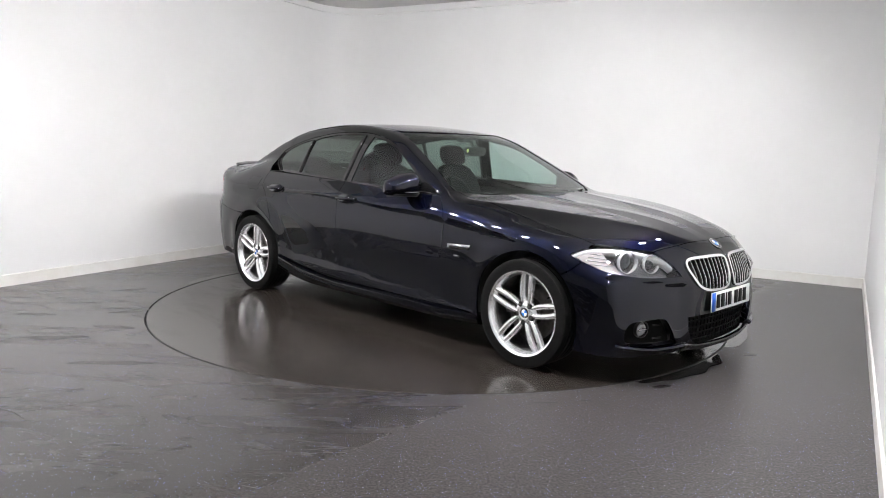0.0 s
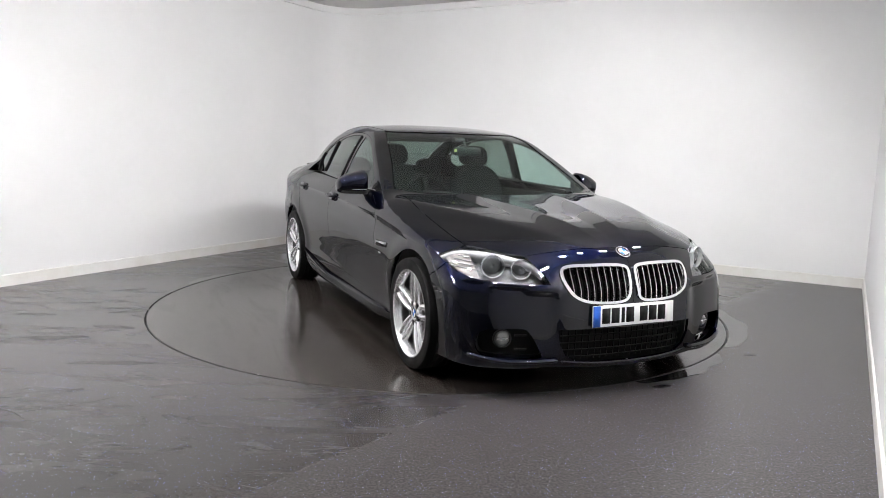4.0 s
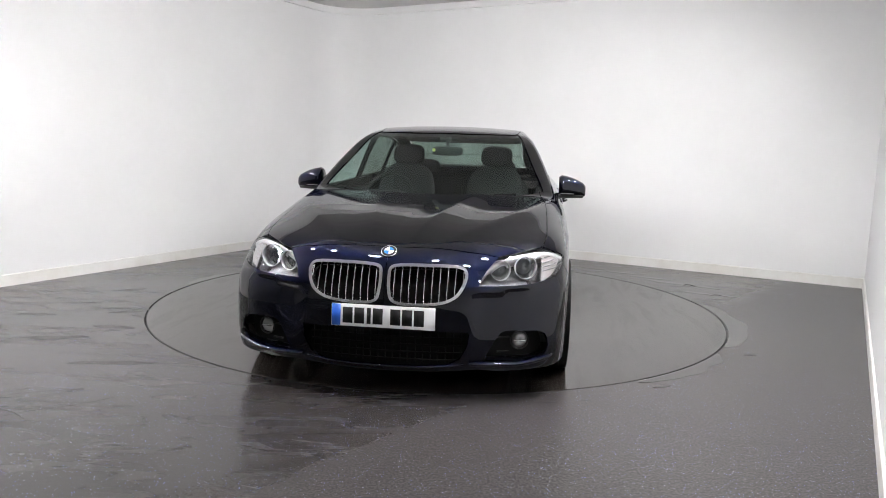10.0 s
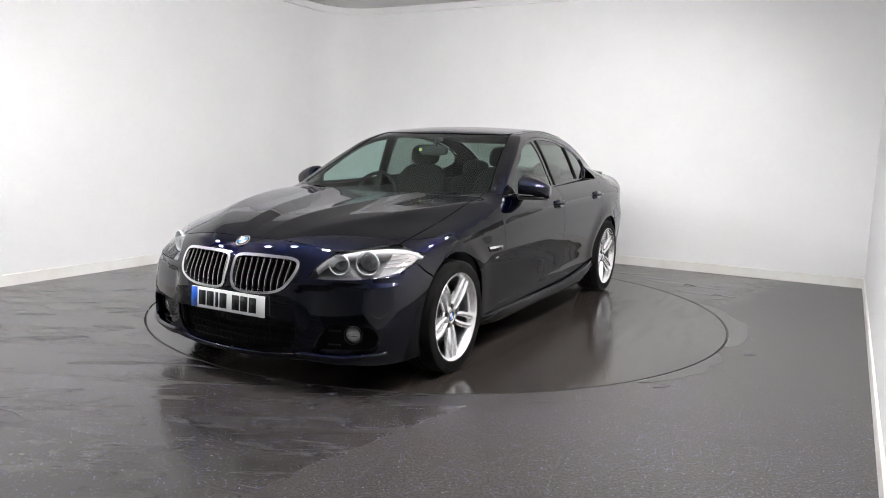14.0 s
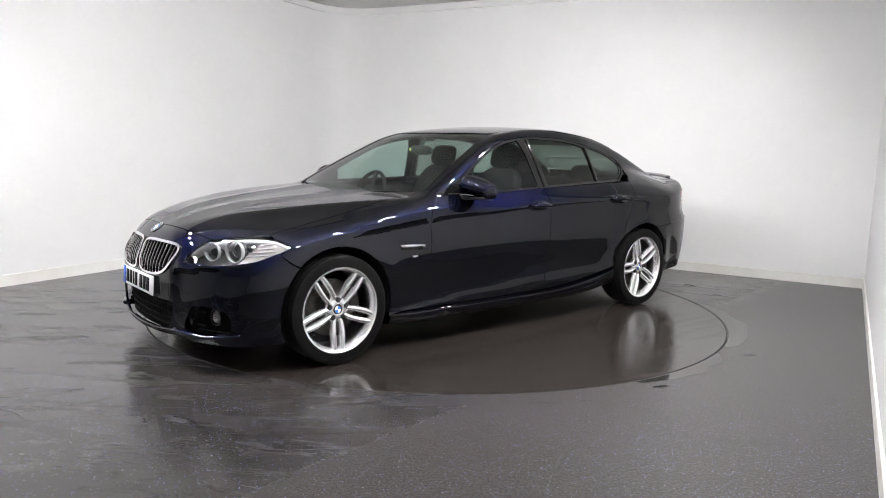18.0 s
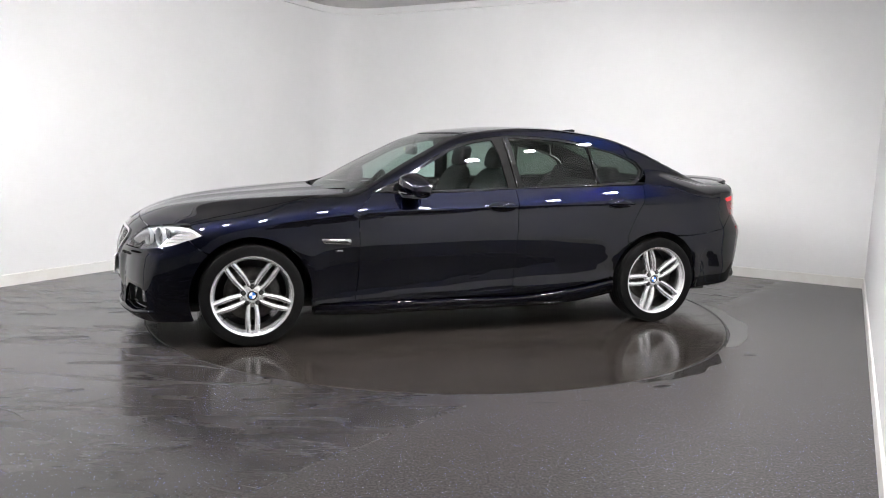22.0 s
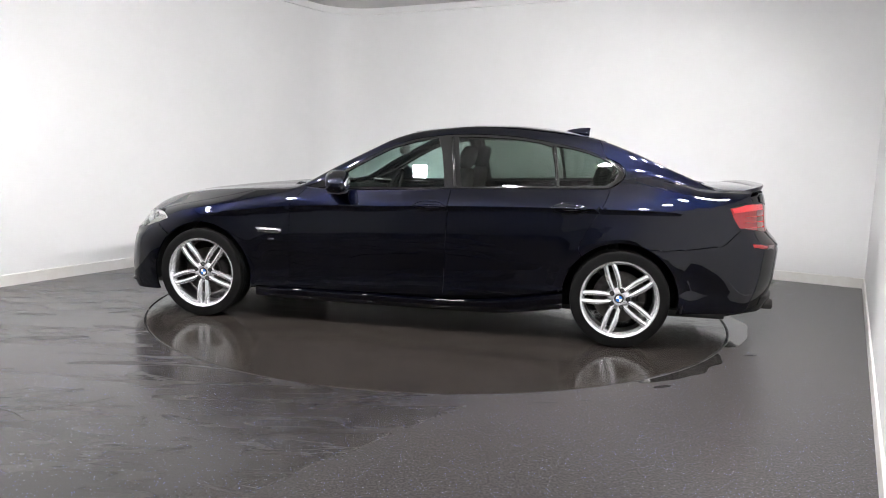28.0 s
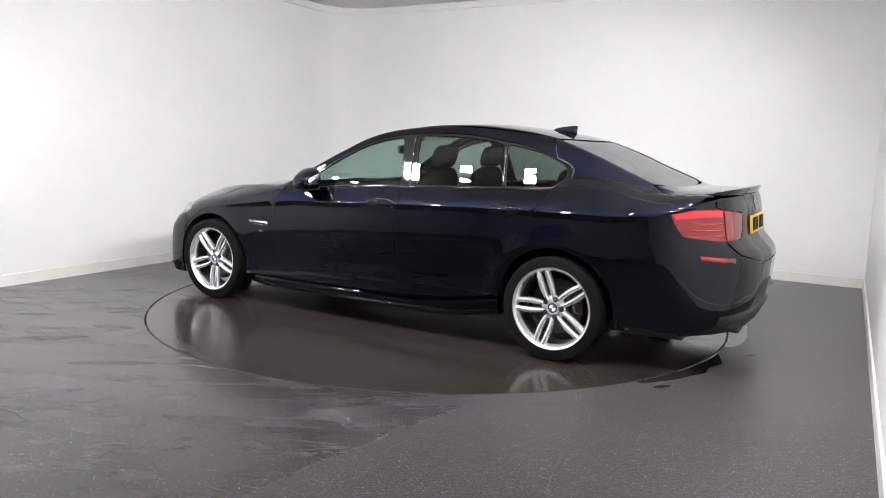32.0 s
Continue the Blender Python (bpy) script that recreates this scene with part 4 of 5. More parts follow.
            part("projector_lens", bm, projector_glass, ob, "dark projector lens")
        side_ob = new("side_reflector", mesh_of("side_reflector", [outer_end], amber_silver, 0.004, -0.026, side < 0))
        side_ob.parent = ob
        tagged(side_ob, "pale pink-tinted side reflector")
        for k in range(4):
            z = 0.668 + 0.018 * k
            pts = place(whole, [("yz", 0.775, z), ("yz", 0.80, z + 0.001), ("xz", 1.90, z + 0.004), ("xz", 1.86, z + 0.006)])
            q = pts - gradient(whole, pts) * 0.022
            part("reflector_rib", tube(bmesh.new(), [Vector((v[0], v[1] * side, v[2])) for v in q], 0.003, 6), lamp_silver, ob)
def skin(y, z):
    """The x of the nose at (y, z)."""
    return float(place(whole, [("yz", y, z)])[0][0])


def on_skin(spec, depth=0.0):
    p = place(whole, [spec])
    return Vector((p + gradient(whole, p) * depth)[0])


def turned_to(p, nrm, roll=0.0):
    """A pose at p whose y axis points along nrm."""
    return Matrix.Translation(p) @ Vector(nrm).to_track_quat("Y", "Z").to_matrix().to_4x4() @ Matrix.Rotation(roll, 4, "Y")


def roundel(parent, m, radius, name="badge"):
    """A plain round enamel badge: chrome rim, black ring and a quartered disc."""
    base = part(name, lathe(bmesh.new(), [(0.0005, 0.0), (radius, 0.0), (radius, 0.003), (radius * 0.95, 0.005), (radius * 0.9, 0.0035), (0.0005, 0.0035)], 40, m), chrome, parent, "round blue and white enamel badge")
    part("ring", lathe(bmesh.new(), [(radius * 0.62, 0.0036), (radius * 0.89, 0.0036), (radius * 0.89, 0.0045), (radius * 0.62, 0.0045)], 40, m), badge_black, base)
    for k in range(4):
        bm = bmesh.new()
        fan = [bm.verts.new(m @ Vector((radius * 0.6 * math.cos(a), 0.005, radius * 0.6 * math.sin(a)))) for a in [math.pi / 2 * (k + j / 8) for j in range(9)]]
        bm.faces.new([bm.verts.new(m @ Vector((0, 0.0052, 0)))] + fan)
        part("quarter", bm, badge_blue if k % 2 else badge_white, base, smooth=False)
    return base


def loft(bm, rows, caps=True, closed=True):
    """Skins a list of equal rings of points."""
    rings = [[bm.verts.new(Vector(p)) for p in row] for row in rows]
    n = len(rings[0])
    for a, b in zip(rings, rings[1:]):
        for k in range(n if closed else n - 1):
            j = (k + 1) % n
            bm.faces.new((a[k], a[j], b[j], b[k]))
    if caps:
        bm.faces.new(rings[0][::-1])
        bm.faces.new(rings[-1])
    bmesh.ops.recalc_face_normals(bm, faces=bm.faces)
    return bm


def spoke(phase, sign):
    """One blade of a double spoke, from hub to rim, with a raised ridge."""
    rows = []
    for k in range(9):
        t = k / 8
        r = 0.046 + (0.240 - 0.046) * t
        off = sign * (0.0135 + 0.0125 * math.sin(math.pi * min(1.0, 0.15 + 0.80 * t)) + 0.009 * t)
        half = 0.0120 + 0.0045 * math.sin(math.pi * min(1.0, t * 0.8))
        face = 0.068 + 0.022 * t + 0.006 * math.sin(math.pi * t)
        sec = [(-half, face - 0.035), (-half, face - 0.010), (-half * 0.55, face - 0.002), (0, face), (half * 0.55, face - 0.002), (half, face - 0.010), (half, face - 0.035)]
        ca, sa = math.cos(phase), math.sin(phase)
        rows.append([((r * ca - (off + w) * sa), y, (r * sa + (off + w) * ca)) for w, y in sec])
    return loft(bmesh.new(), rows)


def build_wheels(car):
    tread = []
    for k, y in enumerate((0.088, 0.058, 0.050, 0.022, 0.014, -0.014, -0.022, -0.050, -0.058, -0.088)):
        tread.append((0.3345 if k in (0, 9) else 0.337, y))
        if k in (1, 3, 5, 7):
            tread += [(0.328, y - 0.001), (0.328, y - 0.007)]
    tyre = [(0.248, 0.092), (0.2555, 0.104), (0.259, 0.112), (0.264, 0.113), (0.268, 0.110), (0.285, 0.120), (0.305, 0.1205), (0.322, 0.112), (0.330, 0.101)] + tread + [(0.325, -0.105), (0.30, -0.12), (0.265, -0.115), (0.248, -0.095)]
    tyre = [(q if q < 0.2565 else 0.2565 + (q - 0.2565) * 0.815, min(y, 0.103 + 0.1 * max(0.0, y - 0.103))) for q, y in tyre]
    rim = [(0.226, 0.066), (0.231, 0.074), (0.2365, 0.090), (0.2435, 0.1015), (0.253, 0.104), (0.2565, 0.098), (0.250, 0.08), (0.240, 0.055), (0.226, 0.055)]
    barrel = [(0.226, 0.0545), (0.238, 0.0545), (0.238, -0.09), (0.250, -0.10), (0.250, -0.105), (0.232, -0.10), (0.222, -0.05), (0.222, 0.03)]
    hub = [(0.0005, 0.062), (0.036, 0.062), (0.038, 0.070), (0.052, 0.070), (0.068, 0.064), (0.078, 0.050), (0.075, 0.02), (0.0005, 0.02)]
    phases = {(1, 1): -90, (-1, 1): 0, (1, -1): 85, (-1, -1): 80}
    for sx in (1, -1):
        for sy in (1, -1):
            w = new("wheel")
            tagged(w, "silver double-spoke alloy wheel with a low-profile tyre")
            w.parent = car
            w.location = (sx * AXLE, sy * 0.832, HUB_Z + 0.004)
            w.rotation_euler = (0, 0, 0 if sy > 0 else math.pi)
            phase = radians(phases[(sx, sy)])
            if sy < 0:
                phase = math.pi - phase
            tyre_ob = part("tyre", lathe(bmesh.new(), tyre, 96), rubber, w, "black low-profile tyre")
            tyre_ob.data.set_sharp_from_angle(angle=radians(40))
            ob = part("rim", lathe(bmesh.new(), rim, 80), alloy, w)
            ob.data.set_sharp_from_angle(angle=radians(50))
            part("barrel", lathe(bmesh.new(), barrel, 64), barrel_shade, w, "inner barrel of the rim, coloured dark for the shade in the wheel")
            ob = part("hub", lathe(bmesh.new(), hub, 48), alloy, w)
            ob.data.set_sharp_from_angle(angle=radians(40))
            for k in range(5):
                a = phase + 2 * math.pi * k / 5
                for sign in (-1, 1):
                    ob = part("spoke", spoke(a, sign), alloy, w)
                    ob.data.set_sharp_from_angle(angle=radians(60))
                b = a + math.pi / 5
                m = Matrix.Translation((0.057 * math.cos(b), 0.0, 0.057 * math.sin(b)))
                # solid black disc on the hub face paints the dark of a hole
                part("bolt_hole_shade", lathe(bmesh.new(), [(0.0005, 0.0705), (0.0155, 0.0705), (0.0155, 0.055), (0.0005, 0.055)], 20, m), plate_black, w)
                part("wheel_bolt", lathe(bmesh.new(), [(0.0005, 0.0725), (0.007, 0.0725), (0.009, 0.0708), (0.0005, 0.0708)], 6, m), dark_metal, w)
            roundel(w, Matrix.Translation((0, 0.0625, 0)), 0.034, "centre_cap")
            part("brake_disc", lathe(bmesh.new(), [(0.06, -0.005), (0.168, -0.005), (0.170, -0.008), (0.170, -0.030), (0.06, -0.030)], 56), brake_steel, w)
            part("brake_bell", lathe(bmesh.new(), [(0.0005, 0.012), (0.07, 0.012), (0.085, -0.004), (0.085, -0.03), (0.0005, -0.03)], 40), dark_metal, w)
            ca = math.pi * 0.5 + (1 if sx * sy > 0 else -1) * math.pi * 0.42 * sx
            rows = []
            for k in range(9):
                a = ca - 0.42 + 0.84 * k / 8
                rows.append([(rr * math.cos(a), y, rr * math.sin(a)) for rr, y in ((0.110, 0.018), (0.125, 0.030), (0.165, 0.030), (0.180, 0.015), (0.180, -0.05), (0.110, -0.05))])
            part("brake_caliper", loft(bmesh.new(), rows), dark_metal, w)
            va = phase + math.pi / 5 + 0.25
            m = Matrix.Translation((0.226 * math.cos(va), 0.06, 0.226 * math.sin(va))) @ Matrix.Rotation(-va - math.pi / 2, 4, "Y") @ Matrix.Rotation(radians(60), 4, "X")
            part("valve", lathe(bmesh.new(), [(0.0005, 0.0), (0.005, 0.0), (0.0045, 0.028), (0.0005, 0.030)], 10, m), rubber, w)


def build_underbody(car):
    bm = box(bmesh.new(), (-2.2, -0.60, 0.165), (2.08, 0.60, 0.215), 0.01)
    part("underbody", bm, black_trim, car, "black underbody panel")
    for side in (1, -1):
        for x in (AXLE, -AXLE):
            bm = bmesh.new()
            rows = []
            for k in range(25):
                a = radians(-10 + 200 * k / 24)
                rows.append([(x + rr * math.cos(a), side * y, HUB_Z + rr * math.sin(a)) for rr, y in ((0.392, 0.888), (0.392, 0.55), (0.405, 0.55), (0.405, 0.888))])
            part("wheel_liner", loft(bm, rows), black_trim, car, "black wheel-arch liner")
            bm = box(bmesh.new(), (x - 0.42, side * 0.55 - 0.02, 0.2), (x + 0.42, side * 0.55 + 0.0, 0.74))
            part("inner_panel", bm, black_trim, car)
        # sill skirt
        rows = []
        for k in range(25):
            x = 1.085 - 2.20 * k / 24
            lift = 0.0 if x > -0.3 else 0.095 * ((-0.3 - x) / 0.8) ** 1.7
            low = 0.0 if x > -0.6 else 0.06 * ((-0.6 - x) / 0.5) ** 1.5
            pull = 0.055 * (1 - min(1.0, k / 3.0)) ** 1.5 + 0.012 * max(0.0, (k - 22) / 2)
            rows.append([(x, side * (y - pull), z + dz) for y, z, dz in ((0.80, 0.165, low), (0.885, 0.163, low), (0.912, 0.172, low), (0.930, 0.205, lift * 0.7), (0.926, 0.236, lift), (0.905, 0.247, lift), (0.80, 0.247, lift))])
        ob = part("sill", loft(bmesh.new(), rows), paint, car)
        ob.data.set_sharp_from_angle(angle=radians(50))
        bm = bmesh.new()
        rows = []
        for k in range(13):
            x = 0.9 - 2.0 * k / 12
            rows.append([(x, side * y, z) for y, z in ((0.80, 0.2), (0.875, 0.24), (0.885, 0.6), (0.80, 0.93), (0.70, 0.93), (0.70, 0.2))])
        part("door_lining", loft(bm, rows), cloth, car, "black door lining")
    # added black blocks that keep the nose and tail openings dark
    part("nose_backing", box(bmesh.new(), (1.88, -0.72, 0.19), (2.02, 0.72, 0.60), 0.02), black_trim, car, "added black block behind the grilles, keeping the openings dark")
    part("tail_backing", box(bmesh.new(), (-2.25, -0.62, 0.22), (-1.92, 0.62, 0.78), 0.03), black_trim, car)
    part("firewall", box(bmesh.new(), (0.95, -0.66, 0.2), (1.05, 0.66, 0.80)), black_trim, car)


def build_nose(car):
    f = FRONT_MAP
    kidney = np.array(spline(list(on(f, KIDNEY)), 5, closed=True))
    inset = shrink(kidney, 0.0105)
    frames = panel("grille", [patch(f, list(shrink(kidney, -0.003)), [list(inset)], step=0.02, gap=0)], chrome, car, "polished chrome kidney-shaped grille frame", flange=0.035, offset=0.009)
    lo, hi = inset[:, 1].min(), inset[:, 1].max()
    for side, ob in zip((1, -1), frames):
        back = new("grille_back", mesh_of("grille_back", [patch(f, list(kidney), step=0.04)], void_black, 0, -0.055, side < 0))
        back.parent = ob
        for k in range(10):
            y = 0.046 + 0.0375 * k
            u = math.atan2(y, 1.28) * f.scale
            zs = [q for q in np.linspace(lo, hi, 60) if inside_polygon(inset, np.array([[u, q]]))[0]]
            if len(zs) < 8:
                continue
            rows, strips = [], []
            for z in np.linspace(zs[0] - 0.004, zs[-1] + 0.004, 7):
                x = skin(y, z)
                rows.append([(x - 0.036, side * (y - 0.0012), z), (x - 0.012, side * (y - 0.0040), z), (x - 0.004, side * (y - 0.0020), z), (x - 0.004, side * (y + 0.0020), z), (x - 0.012, side * (y + 0.0040), z), (x - 0.036, side * (y + 0.0012), z)])
                strips.append([(x - 0.0041, side * (y - 0.0024), z), (x - 0.001, side * (y - 0.0014), z), (x - 0.001, side * (y + 0.0014), z), (x - 0.0041, side * (y + 0.0024), z)])
            slat = part("slat", loft(bmesh.new(), rows), gloss_black, ob, "gloss black grille slat with a bright edge")
            # thing > part > sub-part goes no deeper, so the bright edge hangs beside its slat
            part("slat_edge", loft(bmesh.new(), strips), chrome, ob, "bright chrome edge of a slat")
    # lower intake: recessed black mesh with a lip
    for side in (1,):
        bm = bmesh.new()
        rows = []
        for k in range(17):
            y = -0.455 + 0.91 * k / 16
            rows.append([(skin(abs(y), 0.28) - 0.055, y, 0.180), (skin(abs(y), 0.3) - 0.05, y, 0.385), (skin(abs(y), 0.3) - 0.075, y, 0.385), (skin(abs(y), 0.28) - 0.075, y, 0.180)])
        intake = part("lower_intake", loft(bm, rows), void_black, car, "black mesh lower air intake")
        for k in range(4):
            z = 0.215 + 0.038 * k
            bm = tube(bmesh.new(), [(skin(abs(y), z) - 0.046, y, z) for y in np.linspace(-0.39, 0.39, 15)], 0.005, 6)
            part("mesh_bar", bm, void_black, intake)
        for k in range(21):
            y = -0.38 + 0.038 * k
            bm = tube(bmesh.new(), [(skin(abs(y), z) - 0.048, y, z) for z in (0.20, 0.26, 0.32, 0.37)], 0.004, 5)
            part("mesh_bar", bm, void_black, intake)
    lip = [(skin(abs(y), 0.178) + 0.004, y, 0.186 + 0.02 * (abs(y) / 0.4) ** 3) for y in np.linspace(-0.40, 0.40, 25)]
    part("lip", tube(bmesh.new(), lip, 0.009, 8), paint, car)
    hole = np.array(spline(list(on(f, SIDE_INTAKE)), 4, closed=True))
    backs = panel("side_intake", [patch(f, list(hole), step=0.03, gap=-0.006)], void_black, car, "black recessed side air intake", flange=0, offset=-0.065)
    for side, ob in zip((1, -1), backs):
        m = Matrix.Translation((2.118, side * 0.667, 0.312)) @ Matrix.Rotation(radians(-90 + 14 * side), 4, "Z")
        fog = part("fog_lamp", lathe(bmesh.new(), [(0.0005, 0.012), (0.025, 0.010), (0.041, 0.003), (0.0415, -0.03), (0.0005, -0.03)], 32, m), lens_fog, car, "round clear fog lamp")
        part("fog_lamp_rim", lathe(bmesh.new(), [(0.041, 0.004), (0.044, 0.010), (0.048, 0.008), (0.050, -0.03), (0.041, -0.03)], 32, m), black_trim, fog)
        part("reflector_shelf", box(bmesh.new(), (-0.030, 0.006, -0.003), (0.030, 0.014, 0.003), 0.001, m), chrome, fog)
        for z in (0.262, 0.335):
            bm = tube(bmesh.new(), [(skin(y, z) - 0.045, side * y, z) for y in (0.56, 0.575, 0.60, 0.62)], 0.005, 6)
            part("louvre", bm, mesh_black, ob)
        # blade under the side intake
        rows = []
        for y in np.linspace(0.43, 0.84, 15):
            x = skin(y, 0.20)
            t = (y - 0.43) / 0.41
            z = 0.210 - 0.008 * math.sin(math.pi * t) + 0.016 * max(0, t - 0.6) * 2.5
            rows.append([(x - 0.06, side * y, z + 0.024), (x + 0.016, side * y, z + 0.016), (x + 0.026, side * y, z + 0.006), (x + 0.018, side * y, z - 0.008), (x - 0.06, side * y, z - 0.014)])
        part("bumper_blade", loft(bmesh.new(), rows), paint, car)
    # number plate with bars for its characters
    plate = new("number_plate")
    plate.parent = car
    plate.matrix_local = Matrix.Translation((skin(0.12, 0.44) + 0.012, 0, 0.4405)) @ Matrix.Rotation(radians(-3), 4, "Y")
    tagged(plate, "white front number plate with a blue end band")
    part("plate", box(bmesh.new(), (-0.004, -0.26, -0.0555), (0.003, 0.26, 0.0555), 0.0015), white_plate, plate)
    part("band", box(bmesh.new(), (0.003, -0.258, -0.054), (0.0042, -0.214, 0.054)), plate_blue, plate, "blue end band")
    for k, y in enumerate((-0.178, -0.119, -0.071, -0.026, 0.062, 0.121, 0.180)):
        w = 0.010 if k == 2 else 0.025
        part("bar", box(bmesh.new(), (0.003, y - w, -0.0395), (0.0042, y + w, 0.0395)), plate_black, plate)
    # bonnet badge
    p = place(whole, [("yz", 0.0, 0.750)])
    roundel(car, turned_to(Vector(p[0]), gradient(whole, p)[0]), 0.041)


def build_tail(car):
    # boot spoiler lip
    rows = []
    for y in np.linspace(-0.60, 0.60, 25):
        x = -2.415 + 0.115 * (abs(y) / 0.61) ** 4
        z = 1.060 - 0.058 * (abs(y) / 0.78) ** 4
        rows.append([(x + 0.09, y, z - 0.004), (x + 0.02, y, z + 0.012), (x - 0.022, y, z + 0.024), (x - 0.028, y, z + 0.017), (x - 0.004, y, z - 0.036), (x + 0.05, y, z - 0.036)])
    part("boot_spoiler", loft(bmesh.new(), rows), paint, car, "slim lip spoiler in body colour")
    for side in (1, -1):
        pts = place(whole, [("rz", 0.63, 0.680), ("rz", 0.70, 0.684), ("rz", 0.75, 0.69), ("rz", 0.79, 0.696)])
        rows = [[(p[0] - 0.003, side * p[1], p[2] + 0.017), (p[0] - 0.003, side * p[1], p[2] - 0.017), (p[0] + 0.012, side * p[1], p[2] - 0.017), (p[0] + 0.012, side * p[1], p[2] + 0.017)] for p in pts]
        part("reflector", loft(bmesh.new(), rows), red_lens, car, "slim red bumper reflector")
    for y in (0.47, 0.55):
        m = Matrix.Translation((-2.50, y, 0.285))
        m = m @ Matrix.Rotation(radians(90), 4, "Z")
        part("exhaust_tip", lathe(bmesh.new(), [(0.028, 0.0), (0.031, 0.002), (0.034, 0.0), (0.034, -0.16), (0.028, -0.16)], 28, m), dark_metal, car, "round dark exhaust tip")
    rows = []
    for y in np.linspace(-0.66, 0.66, 19):
        x = float(TAIL(np.array(abs(y)))) + 0.015
        rows.append([(x + 0.02, y, 0.36), (x + 0.005, y, 0.335), (x + 0.05, y, 0.25), (x + 0.25, y, 0.20), (x + 0.25, y, 0.36)])
    part("diffuser", loft(bmesh.new(), rows), black_trim, car, "black rear diffuser")
    plate = new("number_plate")
    plate.parent = car
    tagged(plate, "yellow rear number plate")
    plate.matrix_local = Matrix.Translation((float(place(whole, [("rz", 0.05, 0.86)])[0][0]) - 0.006, 0, 0.86)) @ Matrix.Rotation(radians(6), 4, "Y")
    part("plate", box(bmesh.new(), (-0.004, -0.26, -0.0555), (0.004, 0.26, 0.0555), 0.0015), yellow_plate, plate)
    for k, y in enumerate((0.178, 0.119, 0.071, 0.026, -0.062, -0.121, -0.180)):
        w = 0.010 if k == 2 else 0.025
        part("bar", box(bmesh.new(), (-0.0052, y - w, -0.0395), (-0.004, y + w, 0.0395)), plate_black, plate)
    p = place(whole, [("rz", 0.0, 0.985)])
    roundel(car, turned_to(Vector(p[0]), gradient(whole, p)[0]), 0.041)
    # roof aerial
    rows = []
    for k in range(9):
        t = k / 8
        x = -1.06 - 0.175 * t
        hgt = 0.062 * (t ** 0.75) * (1 if t < 0.95 else 0.93)
        w = 0.026 * math.sin(math.pi * (0.12 + 0.70 * t)) ** 0.7
        zb = float(ROOF(np.array(x))) - 0.006
        rows.append([(x, -w, zb), (x, -w * 0.55, zb + hgt * 0.5 + 0.004), (x - 0.006 * t, -0.004, zb + hgt + 0.008), (x - 0.006 * t, 0.004, zb + hgt + 0.008), (x, w * 0.55, zb + hgt * 0.5 + 0.004), (x, w, zb)])
    part("roof_aerial", loft(bmesh.new(), rows), paint, car, "shark-fin roof aerial in body colour")


def superblob(bm, centre, size, power=3.0, n=24, rings=14, shear=0.0):
    """A rounded box."""
    rows = []
    def pw(v):
        return math.copysign(abs(v) ** (2 / power), v)
    for i in range(rings + 1):
        a = -math.pi / 2 + math.pi * i / rings
        a = max(-math.pi / 2 + 0.02, min(math.pi / 2 - 0.02, a))
        rows.append([(centre[0] + size[0] * pw(math.cos(a)) * pw(math.cos(b)) + shear * size[2] * pw(math.sin(a)), centre[1] + size[1] * pw(math.cos(a)) * pw(math.sin(b)), centre[2] + size[2] * pw(math.sin(a))) for b in [2 * math.pi * k / n for k in range(n)]])
    return loft(bm, rows)


